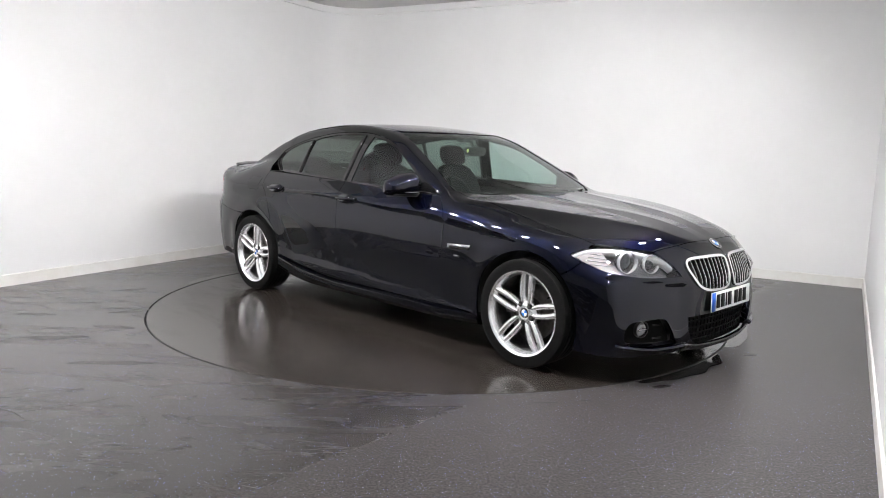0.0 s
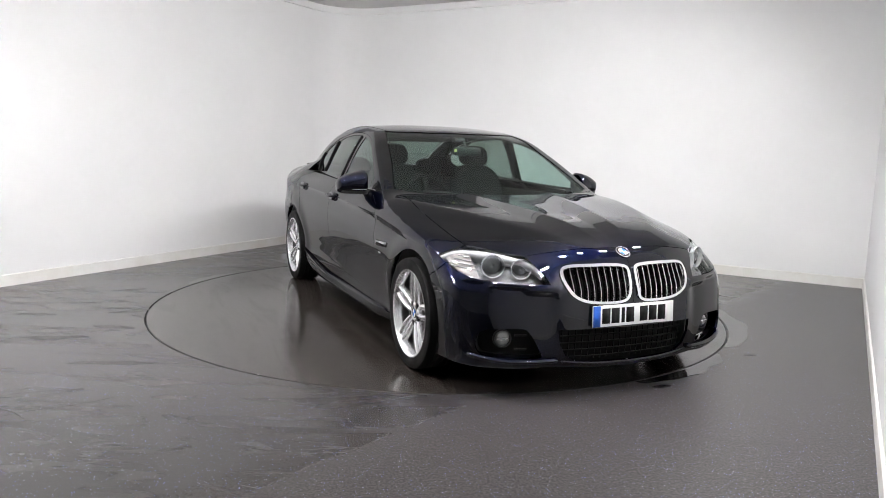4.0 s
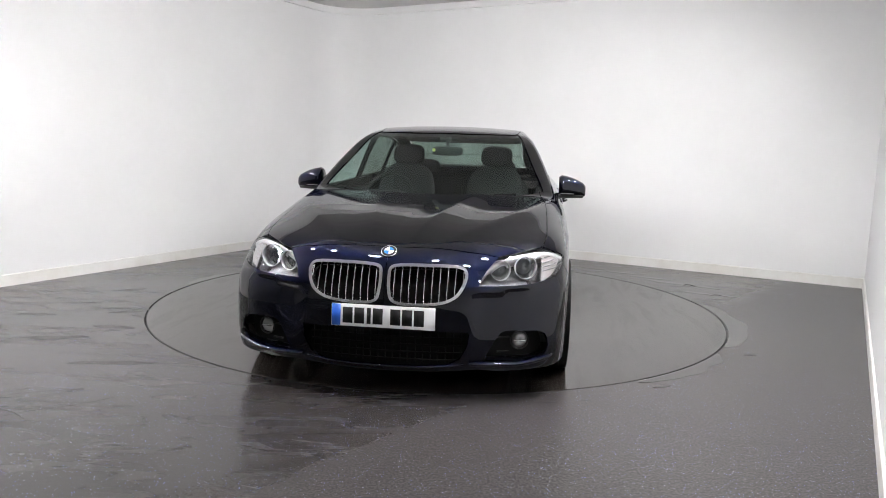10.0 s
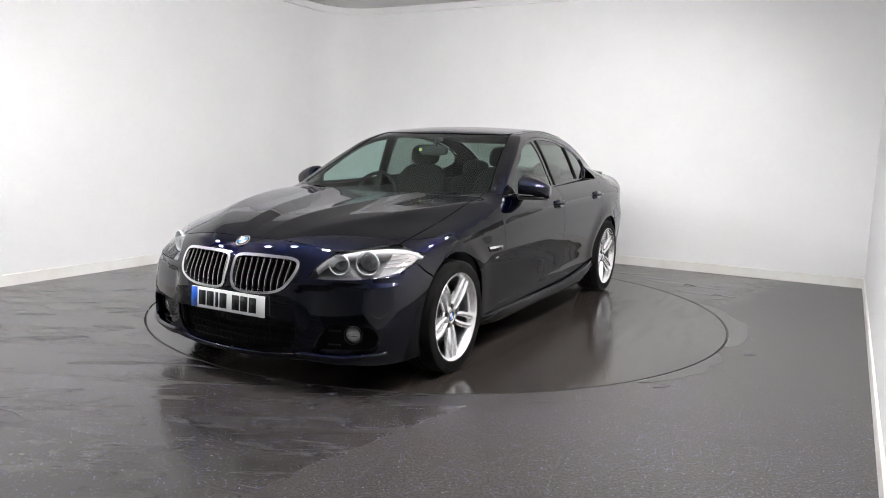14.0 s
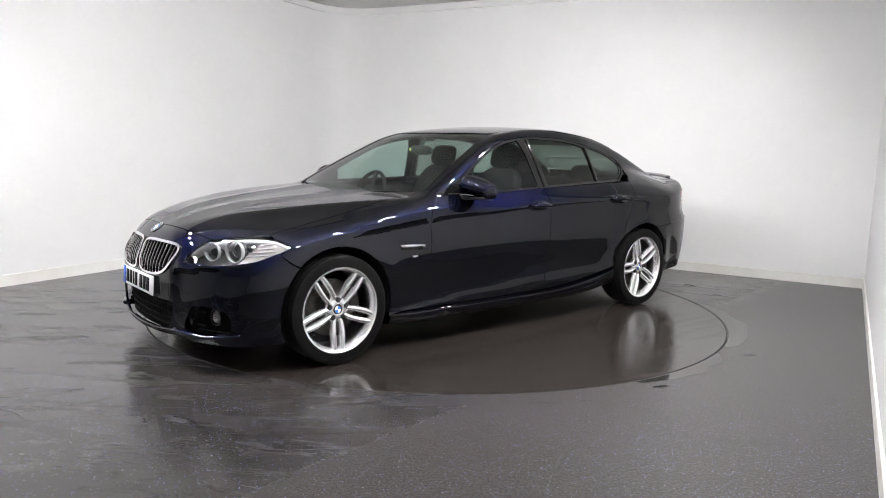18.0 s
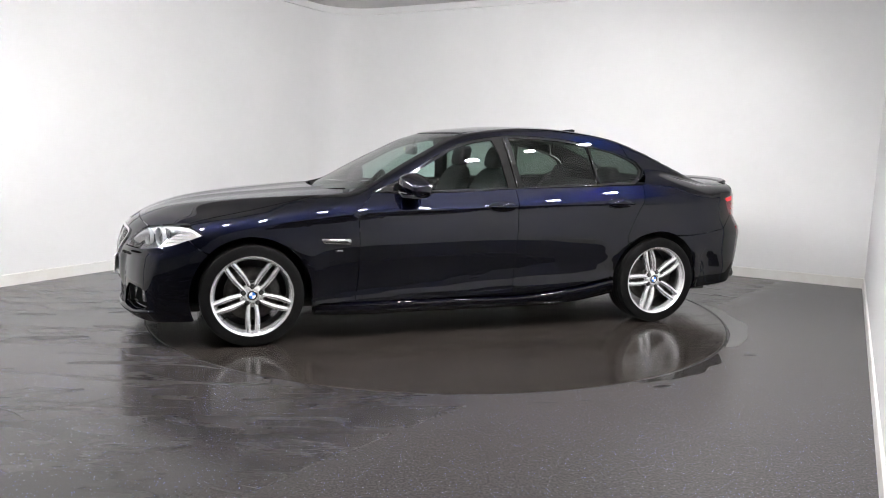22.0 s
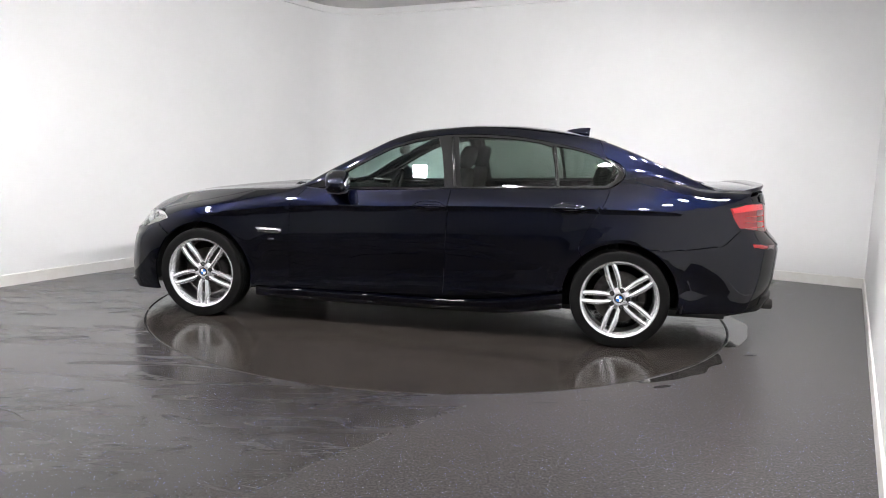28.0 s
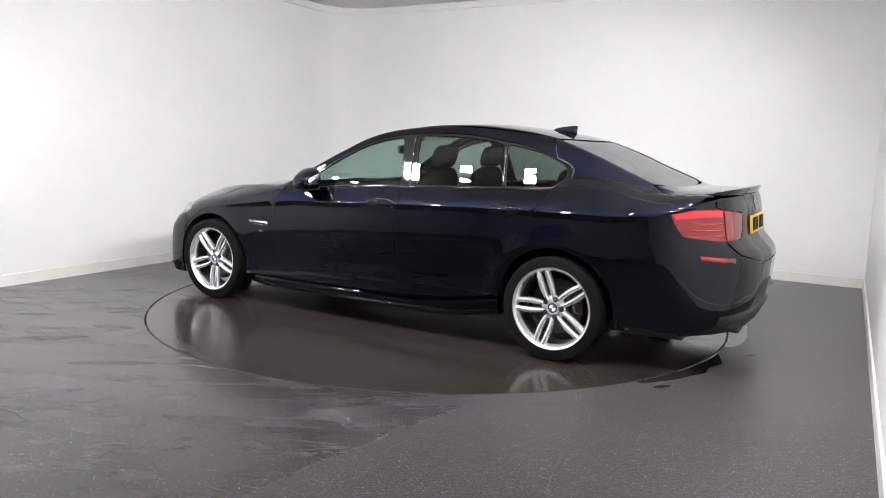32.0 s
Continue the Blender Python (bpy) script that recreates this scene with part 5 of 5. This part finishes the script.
def build_side_details(car):
    for side in (1, -1):
        # door mirror
        mirror = new("door_mirror")
        mirror.parent = car
        tagged(mirror, "door mirror with a body-coloured cap")
        rows = []
        for k in range(13):
            t = k / 12
            y = 0.872 + 0.188 * t
            hz = 0.080 * (1 - 0.44 * t ** 1.8) * (1 if 0 < k < 12 else 0.82)
            hx = 0.104 * (1 - 0.35 * t ** 2) * (1 if 0 < k < 12 else 0.8)
            zc, xc = 0.940 + 0.080 * (1 - 0.44 * t ** 1.8) + 0.006 * t, 0.448 - 0.03 * t
            ring = []
            for j in range(20):
                a = 2 * math.pi * j / 20
                ring.append((xc + hx * math.copysign(abs(math.cos(a)) ** 0.75, math.cos(a)) * (1.0 if math.cos(a) > 0 else 0.75), side * y, zc + hz * math.copysign(abs(math.sin(a)) ** 0.75, math.sin(a))))
            rows.append(ring)
        part("cap", loft(bmesh.new(), rows), paint, mirror)
        rows = [[(x, side * y, z) for x, z in ((0.535 - 0.05 * t, 0.966), (0.51 - 0.03 * t, 0.936 + 0.006 * t), (0.40, 0.938), (0.385, 0.966))] for t, y in [(k / 6, 0.868 + 0.175 * k / 6) for k in range(7)]]
        part("lower_cap", loft(bmesh.new(), rows), black_trim, mirror)
        part("indicator", tube(bmesh.new(), [(0.543 - 0.115 * t * t, side * (0.885 + 0.174 * t), 0.972 - 0.002 * t) for t in np.linspace(0, 1, 9)], 0.003, 6), lamp_grey, mirror, "slim pale indicator strip")
        rows = [[(x, side * y, z) for x, z in ((0.51, zz + 0.014), (0.515, zz - 0.012), (0.44, zz - 0.014), (0.43, zz + 0.012))] for y, zz in ((0.80, 0.958), (0.84, 0.958), (0.88, 0.963))]
        part("arm", loft(bmesh.new(), rows), gloss_black, mirror)
        rows = []
        for k in range(7):
            t = 0.2 + 0.6 * k / 6
            y, top = 0.872 + 0.188 * t, 0.940 + 0.160 * (1 - 0.44 * t ** 1.8) - 0.034
            xb = 0.448 - 0.03 * t - 0.104 * (1 - 0.35 * t ** 2) * 0.75
            rows.append([(xb - 0.004, side * y, 0.978), (xb + 0.004, side * y, 0.978), (xb + 0.004, side * y, top), (xb - 0.004, side * y, top)])
        part("mirror_glass", loft(bmesh.new(), rows), chrome, mirror, "mirror glass")
        # door handles in their cups
        for x, z in ((-0.20, 0.876), (-1.135, 0.900)):
            p = place(whole, [("xz", x, z)])
            m = turned_to(Vector((p[0][0], p[0][1] * side, p[0][2])), Vector((0, side, 0.12)))
            bm = bmesh.new()
            rows = [[m @ Vector((0.115 * sc * math.cos(a), dep, 0.040 * sc * math.sin(a))) for a in [2 * math.pi * k / 32 for k in range(32)]] for sc, dep in ((1.0, 0.0025), (0.97, 0.004), (0.90, 0.0035), (0.6, 0.0015))]
            cup = part("handle_cup", loft(bm, rows, caps=False), paint, car)
            part("cup_floor", loft(bmesh.new(), [[m @ Vector((0.103 * math.cos(a), d, 0.034 * math.sin(a))) for a in [2 * math.pi * k / 32 for k in range(32)]] for d in (0.0042, 0.0048)]), paint, cup, "dark recess behind the handle")
            rows = []
            for k in range(13):
                t = k / 12
                xx = -0.112 + 0.224 * t
                out = 0.012 + 0.024 * math.sin(math.pi * t) ** 0.6
                hh = 0.010 + 0.004 * math.sin(math.pi * t)
                rows.append([m @ Vector((xx, out + 0.010, dz * hh * 0.5)) if abs(dz) < 2 else m @ Vector((xx, out - 0.006, dz * hh * 0.45)) for dz in (-1, 1, 2, -2)])
            ob = part("door_handle", loft(bmesh.new(), rows), paint, cup, "body-coloured pull handle")
        # wing vent
        rows = []
        for x0, z0 in ((1.058, 0.661), (0.96, 0.658), (0.865, 0.655)):
            p = place(whole, [("xz", x0, z0)])[0]
            sl = 0.02 if x0 > 1.05 else 0.0
            rows.append([(x0 - sl, side * (p[1] - 0.002), z0 - 0.020), (x0 - sl, side * (p[1] + 0.008), z0 - 0.017), (x0, side * (p[1] + 0.008), z0 + 0.014), (x0, side * (p[1] - 0.002), z0 + 0.017)])
        vent = part("wing_vent", loft(bmesh.new(), rows), satin_chrome, car, "bright chrome wing vent")
        p = place(whole, [("xz", 0.95, 0.655)])[0]
        # black bar on the vent's face, painted for the dark inside its slot
        part("vent_slot_shade", box(bmesh.new(), (0.885, side * (p[1] + 0.0075) - 0.001, 0.650), (1.03, side * (p[1] + 0.0075) + 0.002, 0.659)), plate_black, vent)
        badge_y = float(place(whole, [("xz", 0.94, 0.595)])[0][1]) + 0.001
        for k, mat in enumerate((dark_metal, satin_chrome, satin_chrome, satin_chrome)):
            part("emblem", box(bmesh.new(), (0.955 - 0.012 * k, side * badge_y - 0.003, 0.588), (0.966 - 0.012 * k, side * badge_y + 0.003, 0.602), 0.001), mat, car)
        # belt moulding
        pts = place(canopy, line("xz", [(0.62, 0.972), (0.3, 0.974), (0.0, 0.984), (-0.33, 1.0), (-0.7, 1.012), (-1.0, 1.022), (-1.38, 1.034)], 6) + line("xz", [(-1.462, 1.09), (-1.48, 1.145), (-1.435, 1.195)], 4))
        part("belt_moulding", tube(bmesh.new(), [(q[0], side * (q[1] + 0.003), q[2] - 0.003) for q in pts], 0.0075, 6), gloss_black, car, "gloss black belt moulding")
        for (x0, z0), (x1, z1) in (((-1.045, 1.035), (-1.003, 1.302)), ((-0.355, 1.005), (-0.30, 1.345))):
            pts = place(canopy, [("xz", x0 + (x1 - x0) * t, z0 + (z1 - z0) * t) for t in np.linspace(0, 1, 9)])
            part("window_bar", tube(bmesh.new(), [(q[0], side * (q[1] + 0.001), q[2]) for q in pts], 0.008, 6), gloss_black, car)
    # fuel flap on the right-hand quarter
    flap = [(-1.50 + 0.088 * math.copysign(abs(math.cos(a)) ** 0.35, math.cos(a)), 0.924 + 0.052 * math.copysign(abs(math.sin(a)) ** 0.35, math.sin(a))) for a in [2 * math.pi * k / 40 for k in range(40)]]
    ring = place(whole, [("xz", u, v) for u, v in flap])
    ob = new("fuel_flap", mesh_of("fuel_flap", [patch(SIDE, list(SIDE.down(ring)), step=0.025, gap=0.001)], paint, 0.003, 0.0012, True))
    ob.parent = car
    # thin black tube drawn in place of the dark gap round the flap
    part("flap_gap", tube(bmesh.new(), [(q[0], -q[1] - 0.0002, q[2]) for q in ring], 0.0016, 5, True), plate_black, ob)
    # wipers and cowl
    rows = []
    for y in np.linspace(-0.73, 0.73, 21):
        x = 0.955 - 0.24 * (abs(y) / 0.75) ** 2.6
        z = float(BONNET(np.array(x + 0.03))) - 0.05 - 0.03 * (abs(y) / 0.75) ** 4
        rows.append([(x + 0.10, y, z - 0.02), (x + 0.05, y, z + 0.01), (x - 0.02, y, z + 0.015), (x - 0.06, y, z - 0.04)])
    part("cowl", loft(bmesh.new(), rows), black_trim, car, "black scuttle panel below the windscreen")
    for y0, y1 in ((-0.60, 0.02), (0.0, 0.58)):
        pts = []
        for t in np.linspace(0, 1, 9):
            y = y0 + (y1 - y0) * t
            x = 0.955 - 0.18 * (abs(y) / 0.75) ** 2.2 - 0.01 * t
            q = place(canopy, [("xy", x, abs(y))])[0]
            pts.append((x, y, q[2] + 0.004))
        w = part("wiper", tube(bmesh.new(), pts, 0.006, 6), void_black, car, "black windscreen wiper")
        part("blade", tube(bmesh.new(), [(p[0] - 0.012, p[1], p[2] - 0.006) for p in pts], 0.005, 6), rubber, w)


def build_cabin(car):
    part("cabin_floor", box(bmesh.new(), (-1.35, -0.69, 0.22), (1.0, 0.69, 0.30)), cloth, car)
    # dashboard
    rows = []
    for y in np.linspace(-0.72, 0.72, 17):
        hood = 0.035 * math.exp(-((y + 0.37) / 0.17) ** 2)
        rows.append([(0.93, y, 0.86), (0.80, y, 0.925 + hood * 0.3), (0.62, y, 0.935 + hood), (0.53, y, 0.915 + hood), (0.50, y, 0.86), (0.54, y, 0.62), (0.93, y, 0.6)])
    dash = part("dashboard", loft(bmesh.new(), rows), cloth, car, "black soft dashboard")
    # steering wheel on the right-hand side
    sw = new("steering_wheel")
    sw.parent = car
    tagged(sw, "black leather steering wheel")
    sw.matrix_local = Matrix.Translation((0.40, -0.37, 0.90)) @ Matrix.Rotation(radians(90 - 24), 4, "Y") @ Matrix.Rotation(radians(90), 4, "X")
    part("wheel_rim", tube(bmesh.new(), [(0.178 * math.cos(a), 0, 0.178 * math.sin(a)) for a in [2 * math.pi * k / 40 for k in range(40)]], 0.015, 8, True), cloth, sw)
    part("wheel_boss", lathe(bmesh.new(), [(0.0005, 0.03), (0.06, 0.025), (0.07, -0.02), (0.0005, -0.03)], 24), cloth, sw)
    for a in (0, 180, 270):
        part("wheel_spoke", box(bmesh.new(), (0.05, -0.01, -0.02), (0.17, 0.01, 0.02), 0.004, Matrix.Rotation(radians(a), 4, "Y")), satin_chrome if a == 270 else cloth, sw)
    # seats
    def headrest(parent, x, y, z):
        hr = part("headrest", superblob(bmesh.new(), (x, y, z), (0.055, 0.13, 0.085), 3.2, shear=-0.25), cloth, parent)
        for d in (-0.06, 0.06):
            part("headrest_post", tube(bmesh.new(), [(x + 0.02, y + d, z - 0.02), (x + 0.045, y + d, z - 0.18)], 0.006, 8), satin_chrome, hr, "steel headrest post")
    for y in (0.37, -0.37):
        seat = new("front_seat")
        seat.parent = car
        tagged(seat, "black upholstered front seat with headrest")
        part("cushion", superblob(bmesh.new(), (0.08, y, 0.50), (0.27, 0.25, 0.09), 3.5), cloth, seat)
        part("backrest", superblob(bmesh.new(), (-0.24, y, 0.80), (0.085, 0.24, 0.33), 3.2, shear=-0.36), cloth, seat)
        headrest(seat, -0.37, y, 1.205)
    bench = new("rear_bench")
    bench.parent = car
    tagged(bench, "black upholstered rear bench")
    part("cushion", superblob(bmesh.new(), (-0.85, 0, 0.50), (0.27, 0.64, 0.10), 4), cloth, bench)
    part("backrest", superblob(bmesh.new(), (-1.22, 0, 0.78), (0.09, 0.63, 0.26), 4, shear=-0.42), cloth, bench)
    for y in (0.37, -0.37):
        headrest(bench, -1.34, y, 1.07)
    part("parcel_shelf", box(bmesh.new(), (-1.92, -0.71, 0.90), (-1.32, 0.71, 0.975), 0.005), cloth, car)
    part("shelf_edge", box(bmesh.new(), (-2.12, -0.64, 0.93), (-1.925, 0.64, 1.0), 0.005), cloth, car)
    part("boot_bulkhead", box(bmesh.new(), (-1.46, -0.82, 0.24), (-1.40, 0.82, 0.93)), cloth, car)
    # rear-view mirror with its small bright sticker
    m = part("interior_mirror", superblob(bmesh.new(), (0.20, 0.03, 1.245), (0.022, 0.118, 0.036), 4), black_trim, car, "black rear-view mirror")
    part("stem", tube(bmesh.new(), [(0.20, 0.03, 1.25), (0.16, 0.02, 1.325)], 0.012, 8), black_trim, m)
    p = Vector((0.222, -0.075, 1.250))
    part("sticker", lathe(bmesh.new(), [(0.0005, 0.003), (0.013, 0.003), (0.013, 0.0), (0.0005, 0.0)], 20, Matrix.Translation(p) @ Matrix.Rotation(radians(-90), 4, "Z")), sticker_green, m, "small round yellow-green sticker")
    part("sensor_box", superblob(bmesh.new(), (0.11, 0.0, 1.332), (0.05, 0.045, 0.02), 3.5), black_trim, car)
    # headlining
    can_top = Domain(canopy, "top", 0.8)
    edge = spline([(0.07, 0.0), (0.05, 0.25), (-0.05, 0.52), (-0.3, 0.57), (-0.7, 0.575), (-1.1, 0.56), (-1.30, 0.53), (-1.36, 0.25), (-1.37, 0.0)], 4)
    panel("headlining", [patch(can_top, symmetric(edge), step=0.08)], lining, car, "pale grey headlining", flange=0, offset=-0.035, both=False)


def water(name, outer, inner, label, height=0.0014):
    """A thin film of water between two edges, with a low sloping rim."""
    bm = bmesh.new()
    rows = []
    for p, q in zip(outer, inner):
        p, q = Vector(p), Vector(q)
        e = (q - p) * min(0.3, 0.006 / max((q - p).length, 0.001))
        rows.append([bm.verts.new((*p, 0.0003)), bm.verts.new((*(p + e), height)), bm.verts.new((*((p + q) / 2), height)), bm.verts.new((*(q - e), height)), bm.verts.new((*q, 0.0003))])
    for r0, r1 in zip(rows, rows[1:]):
        for k in range(4):
            bm.faces.new((r0[k], r0[k + 1], r1[k + 1], r1[k]))
    bm.normal_update()
    if sum(f.normal.z for f in bm.faces) < 0:
        bmesh.ops.reverse_faces(bm, faces=bm.faces)
    ob = from_bm(name, bm, water_film, smooth=False)
    return tagged(ob, label, "puddle", "puddles")


def build_puddles():
    """Thin irregular wet patches on the floor outside the turntable."""
    rnd = random.Random(4)
    # bands that have run off the rim
    for a0, a1, wide in ((-31, 6, 0.14), (-60, -36, 0.10), (150, 168, 0.10)):
        seeds = [(rnd.randint(2, 9), rnd.uniform(0, 6.3), rnd.uniform(0.06, 0.16)) for _ in range(6)]
        outer, inner = [], []
        for k in range(121):
            t = k / 120
            a = radians(a0 + (a1 - a0) * t)
            s = math.sin(math.pi * t) ** 0.45 * (1 + 0.55 * sum(w * math.sin(f * 2.6 * t + ph) for f, ph, w in seeds))
            outer.append(((TABLE_R + 0.012 + wide * max(s, 0.02)) * math.cos(a), (TABLE_R + 0.012 + wide * max(s, 0.02)) * math.sin(a)))
            inner.append(((TABLE_R + 0.010) * math.cos(a), (TABLE_R + 0.010) * math.sin(a)))
        water("puddle", outer, inner, "thin film of water along the turntable's rim")
    spots = [(1.95, 1.75, 0.20, 0.035, -30), (2.15, 1.50, 0.24, 0.04, -32), (2.30, 1.22, 0.26, 0.045, -36), (2.55, 1.05, 0.18, 0.03, -40), (2.42, 0.72, 0.20, 0.04, -30), (2.62, 0.62, 0.12, 0.025, -30),
             (1.72, 1.98, 0.16, 0.03, -25), (2.03, -1.33, 0.05, 0.02, 10), (2.50, 0.15, 0.05, 0.012, 0), (1.25, -2.02, 0.06, 0.02, 20)]
    for x, y, rx, ry, turn in spots:
        seeds = [(rnd.randint(2, 9), rnd.uniform(0, 6.3), rnd.uniform(0.05, 0.20)) for _ in range(6)]
        near, far = [], []
        ct, st = math.cos(radians(turn)), math.sin(radians(turn))
        for k in range(29):
            u = -rx + 2 * rx * k / 28
            half = ry * max(0.06, 1 - (u / rx) ** 2) ** 0.5
            calm = 0.2 if ry < 0.026 else 1.0
            wob = calm * sum(w * math.sin(f * u / rx * 1.7 + ph) for f, ph, w in seeds)
            wob2 = calm * sum(w * math.sin(f * u / rx * 2.3 + ph * 2) for f, ph, w in seeds)
            for row, v in ((near, -half * (1 + wob)), (far, half * (1 + wob2))):
                row.append((x + u * ct - v * st, y + u * st + v * ct))
        water("puddle", near, far, "small streak of water on the dark floor")


def build_scuffs():
    """Dark rubber marks and old tape lines on the vinyl."""
    rnd = random.Random(9)
    def streak(name, pts, width, material, label, cat):
        bm = bmesh.new()
        rows = []
        for i, p in enumerate(pts):
            a, b = Vector(pts[max(i - 1, 0)]), Vector(pts[min(i + 1, len(pts) - 1)])
            d = (b - a).normalized()
            nrm = Vector((-d.y, d.x))
            w = width * (0.25 + 0.75 * math.sin(math.pi * i / (len(pts) - 1))) * rnd.uniform(0.7, 1.2)
            rows.append([bm.verts.new((*(Vector(p) + nrm * w), 0.0006)), bm.verts.new((*(Vector(p) - nrm * w), 0.0006))])
        for r0, r1 in zip(rows, rows[1:]):
            bm.faces.new((r0[0], r0[1], r1[1], r1[0]))
        tagged(from_bm(name, bm, material, smooth=False), label, cat, cat + "s")
    for x, y, length, turn, width in ((-2.8, -0.35, 0.4, 14, 0.012), (-2.45, -1.35, 0.42, 8, 0.045), (-2.2, -1.05, 0.3, -6, 0.04), (-1.85, -1.85, 0.5, 6, 0.04), (-2.9, -0.75, 0.3, 4, 0.035), (-2.0, -2.37, 0.42, 22, 0.006),
                                      (-1.78, -2.55, 0.5, 36, 0.004), (-1.92, -2.68, 0.3, -34, 0.004), (-2.6, 0.2, 0.22, 30, 0.03), (-2.3, -0.6, 0.26, 20, 0.032), (0.55, -2.33, 0.16, 6, 0.012), (0.78, -2.28, 0.06, 12, 0.012)):
        pts = []
        for k in range(15):
            u = (k / 14 - 0.5) * length
            v = 0.02 * math.sin(k * 0.5 + x * 7) * length
            a = radians(turn)
            pts.append((x + u * math.cos(a) - v * math.sin(a), y + u * math.sin(a) + v * math.cos(a)))
        streak("scuff_mark", pts, width, scuff_rubber, "dark rubber scuff on the vinyl floor", "scuff mark")


car = new("car")
tagged(car, "dark blue metallic four-door saloon with silver alloy wheels", "car")
build_body(car)
build_wheels(car)
build_underbody(car)
build_nose(car)
build_tail(car)
build_side_details(car)
build_cabin(car)
build_puddles()
build_scuffs()


# ---- motion ----
def heading(t):
    """The turntable's turn, in degrees, as the car's heading."""
    u = (t - 16) / 16
    return -129.35 - 84.02 * u + 1.20 * u * u + 0.78 * u ** 3


def motions():
    times = [float(t) for t in range(0, 33)]
    walk(turntable, [(t, pose(0, 0, 0, 0, 0, heading(t))) for t in times])
    walk(car, [(t, pose(0, 0, 0, 0, 0, heading(t)) @ pose(0.080, 0.056, 0)) for t in times])


motions()
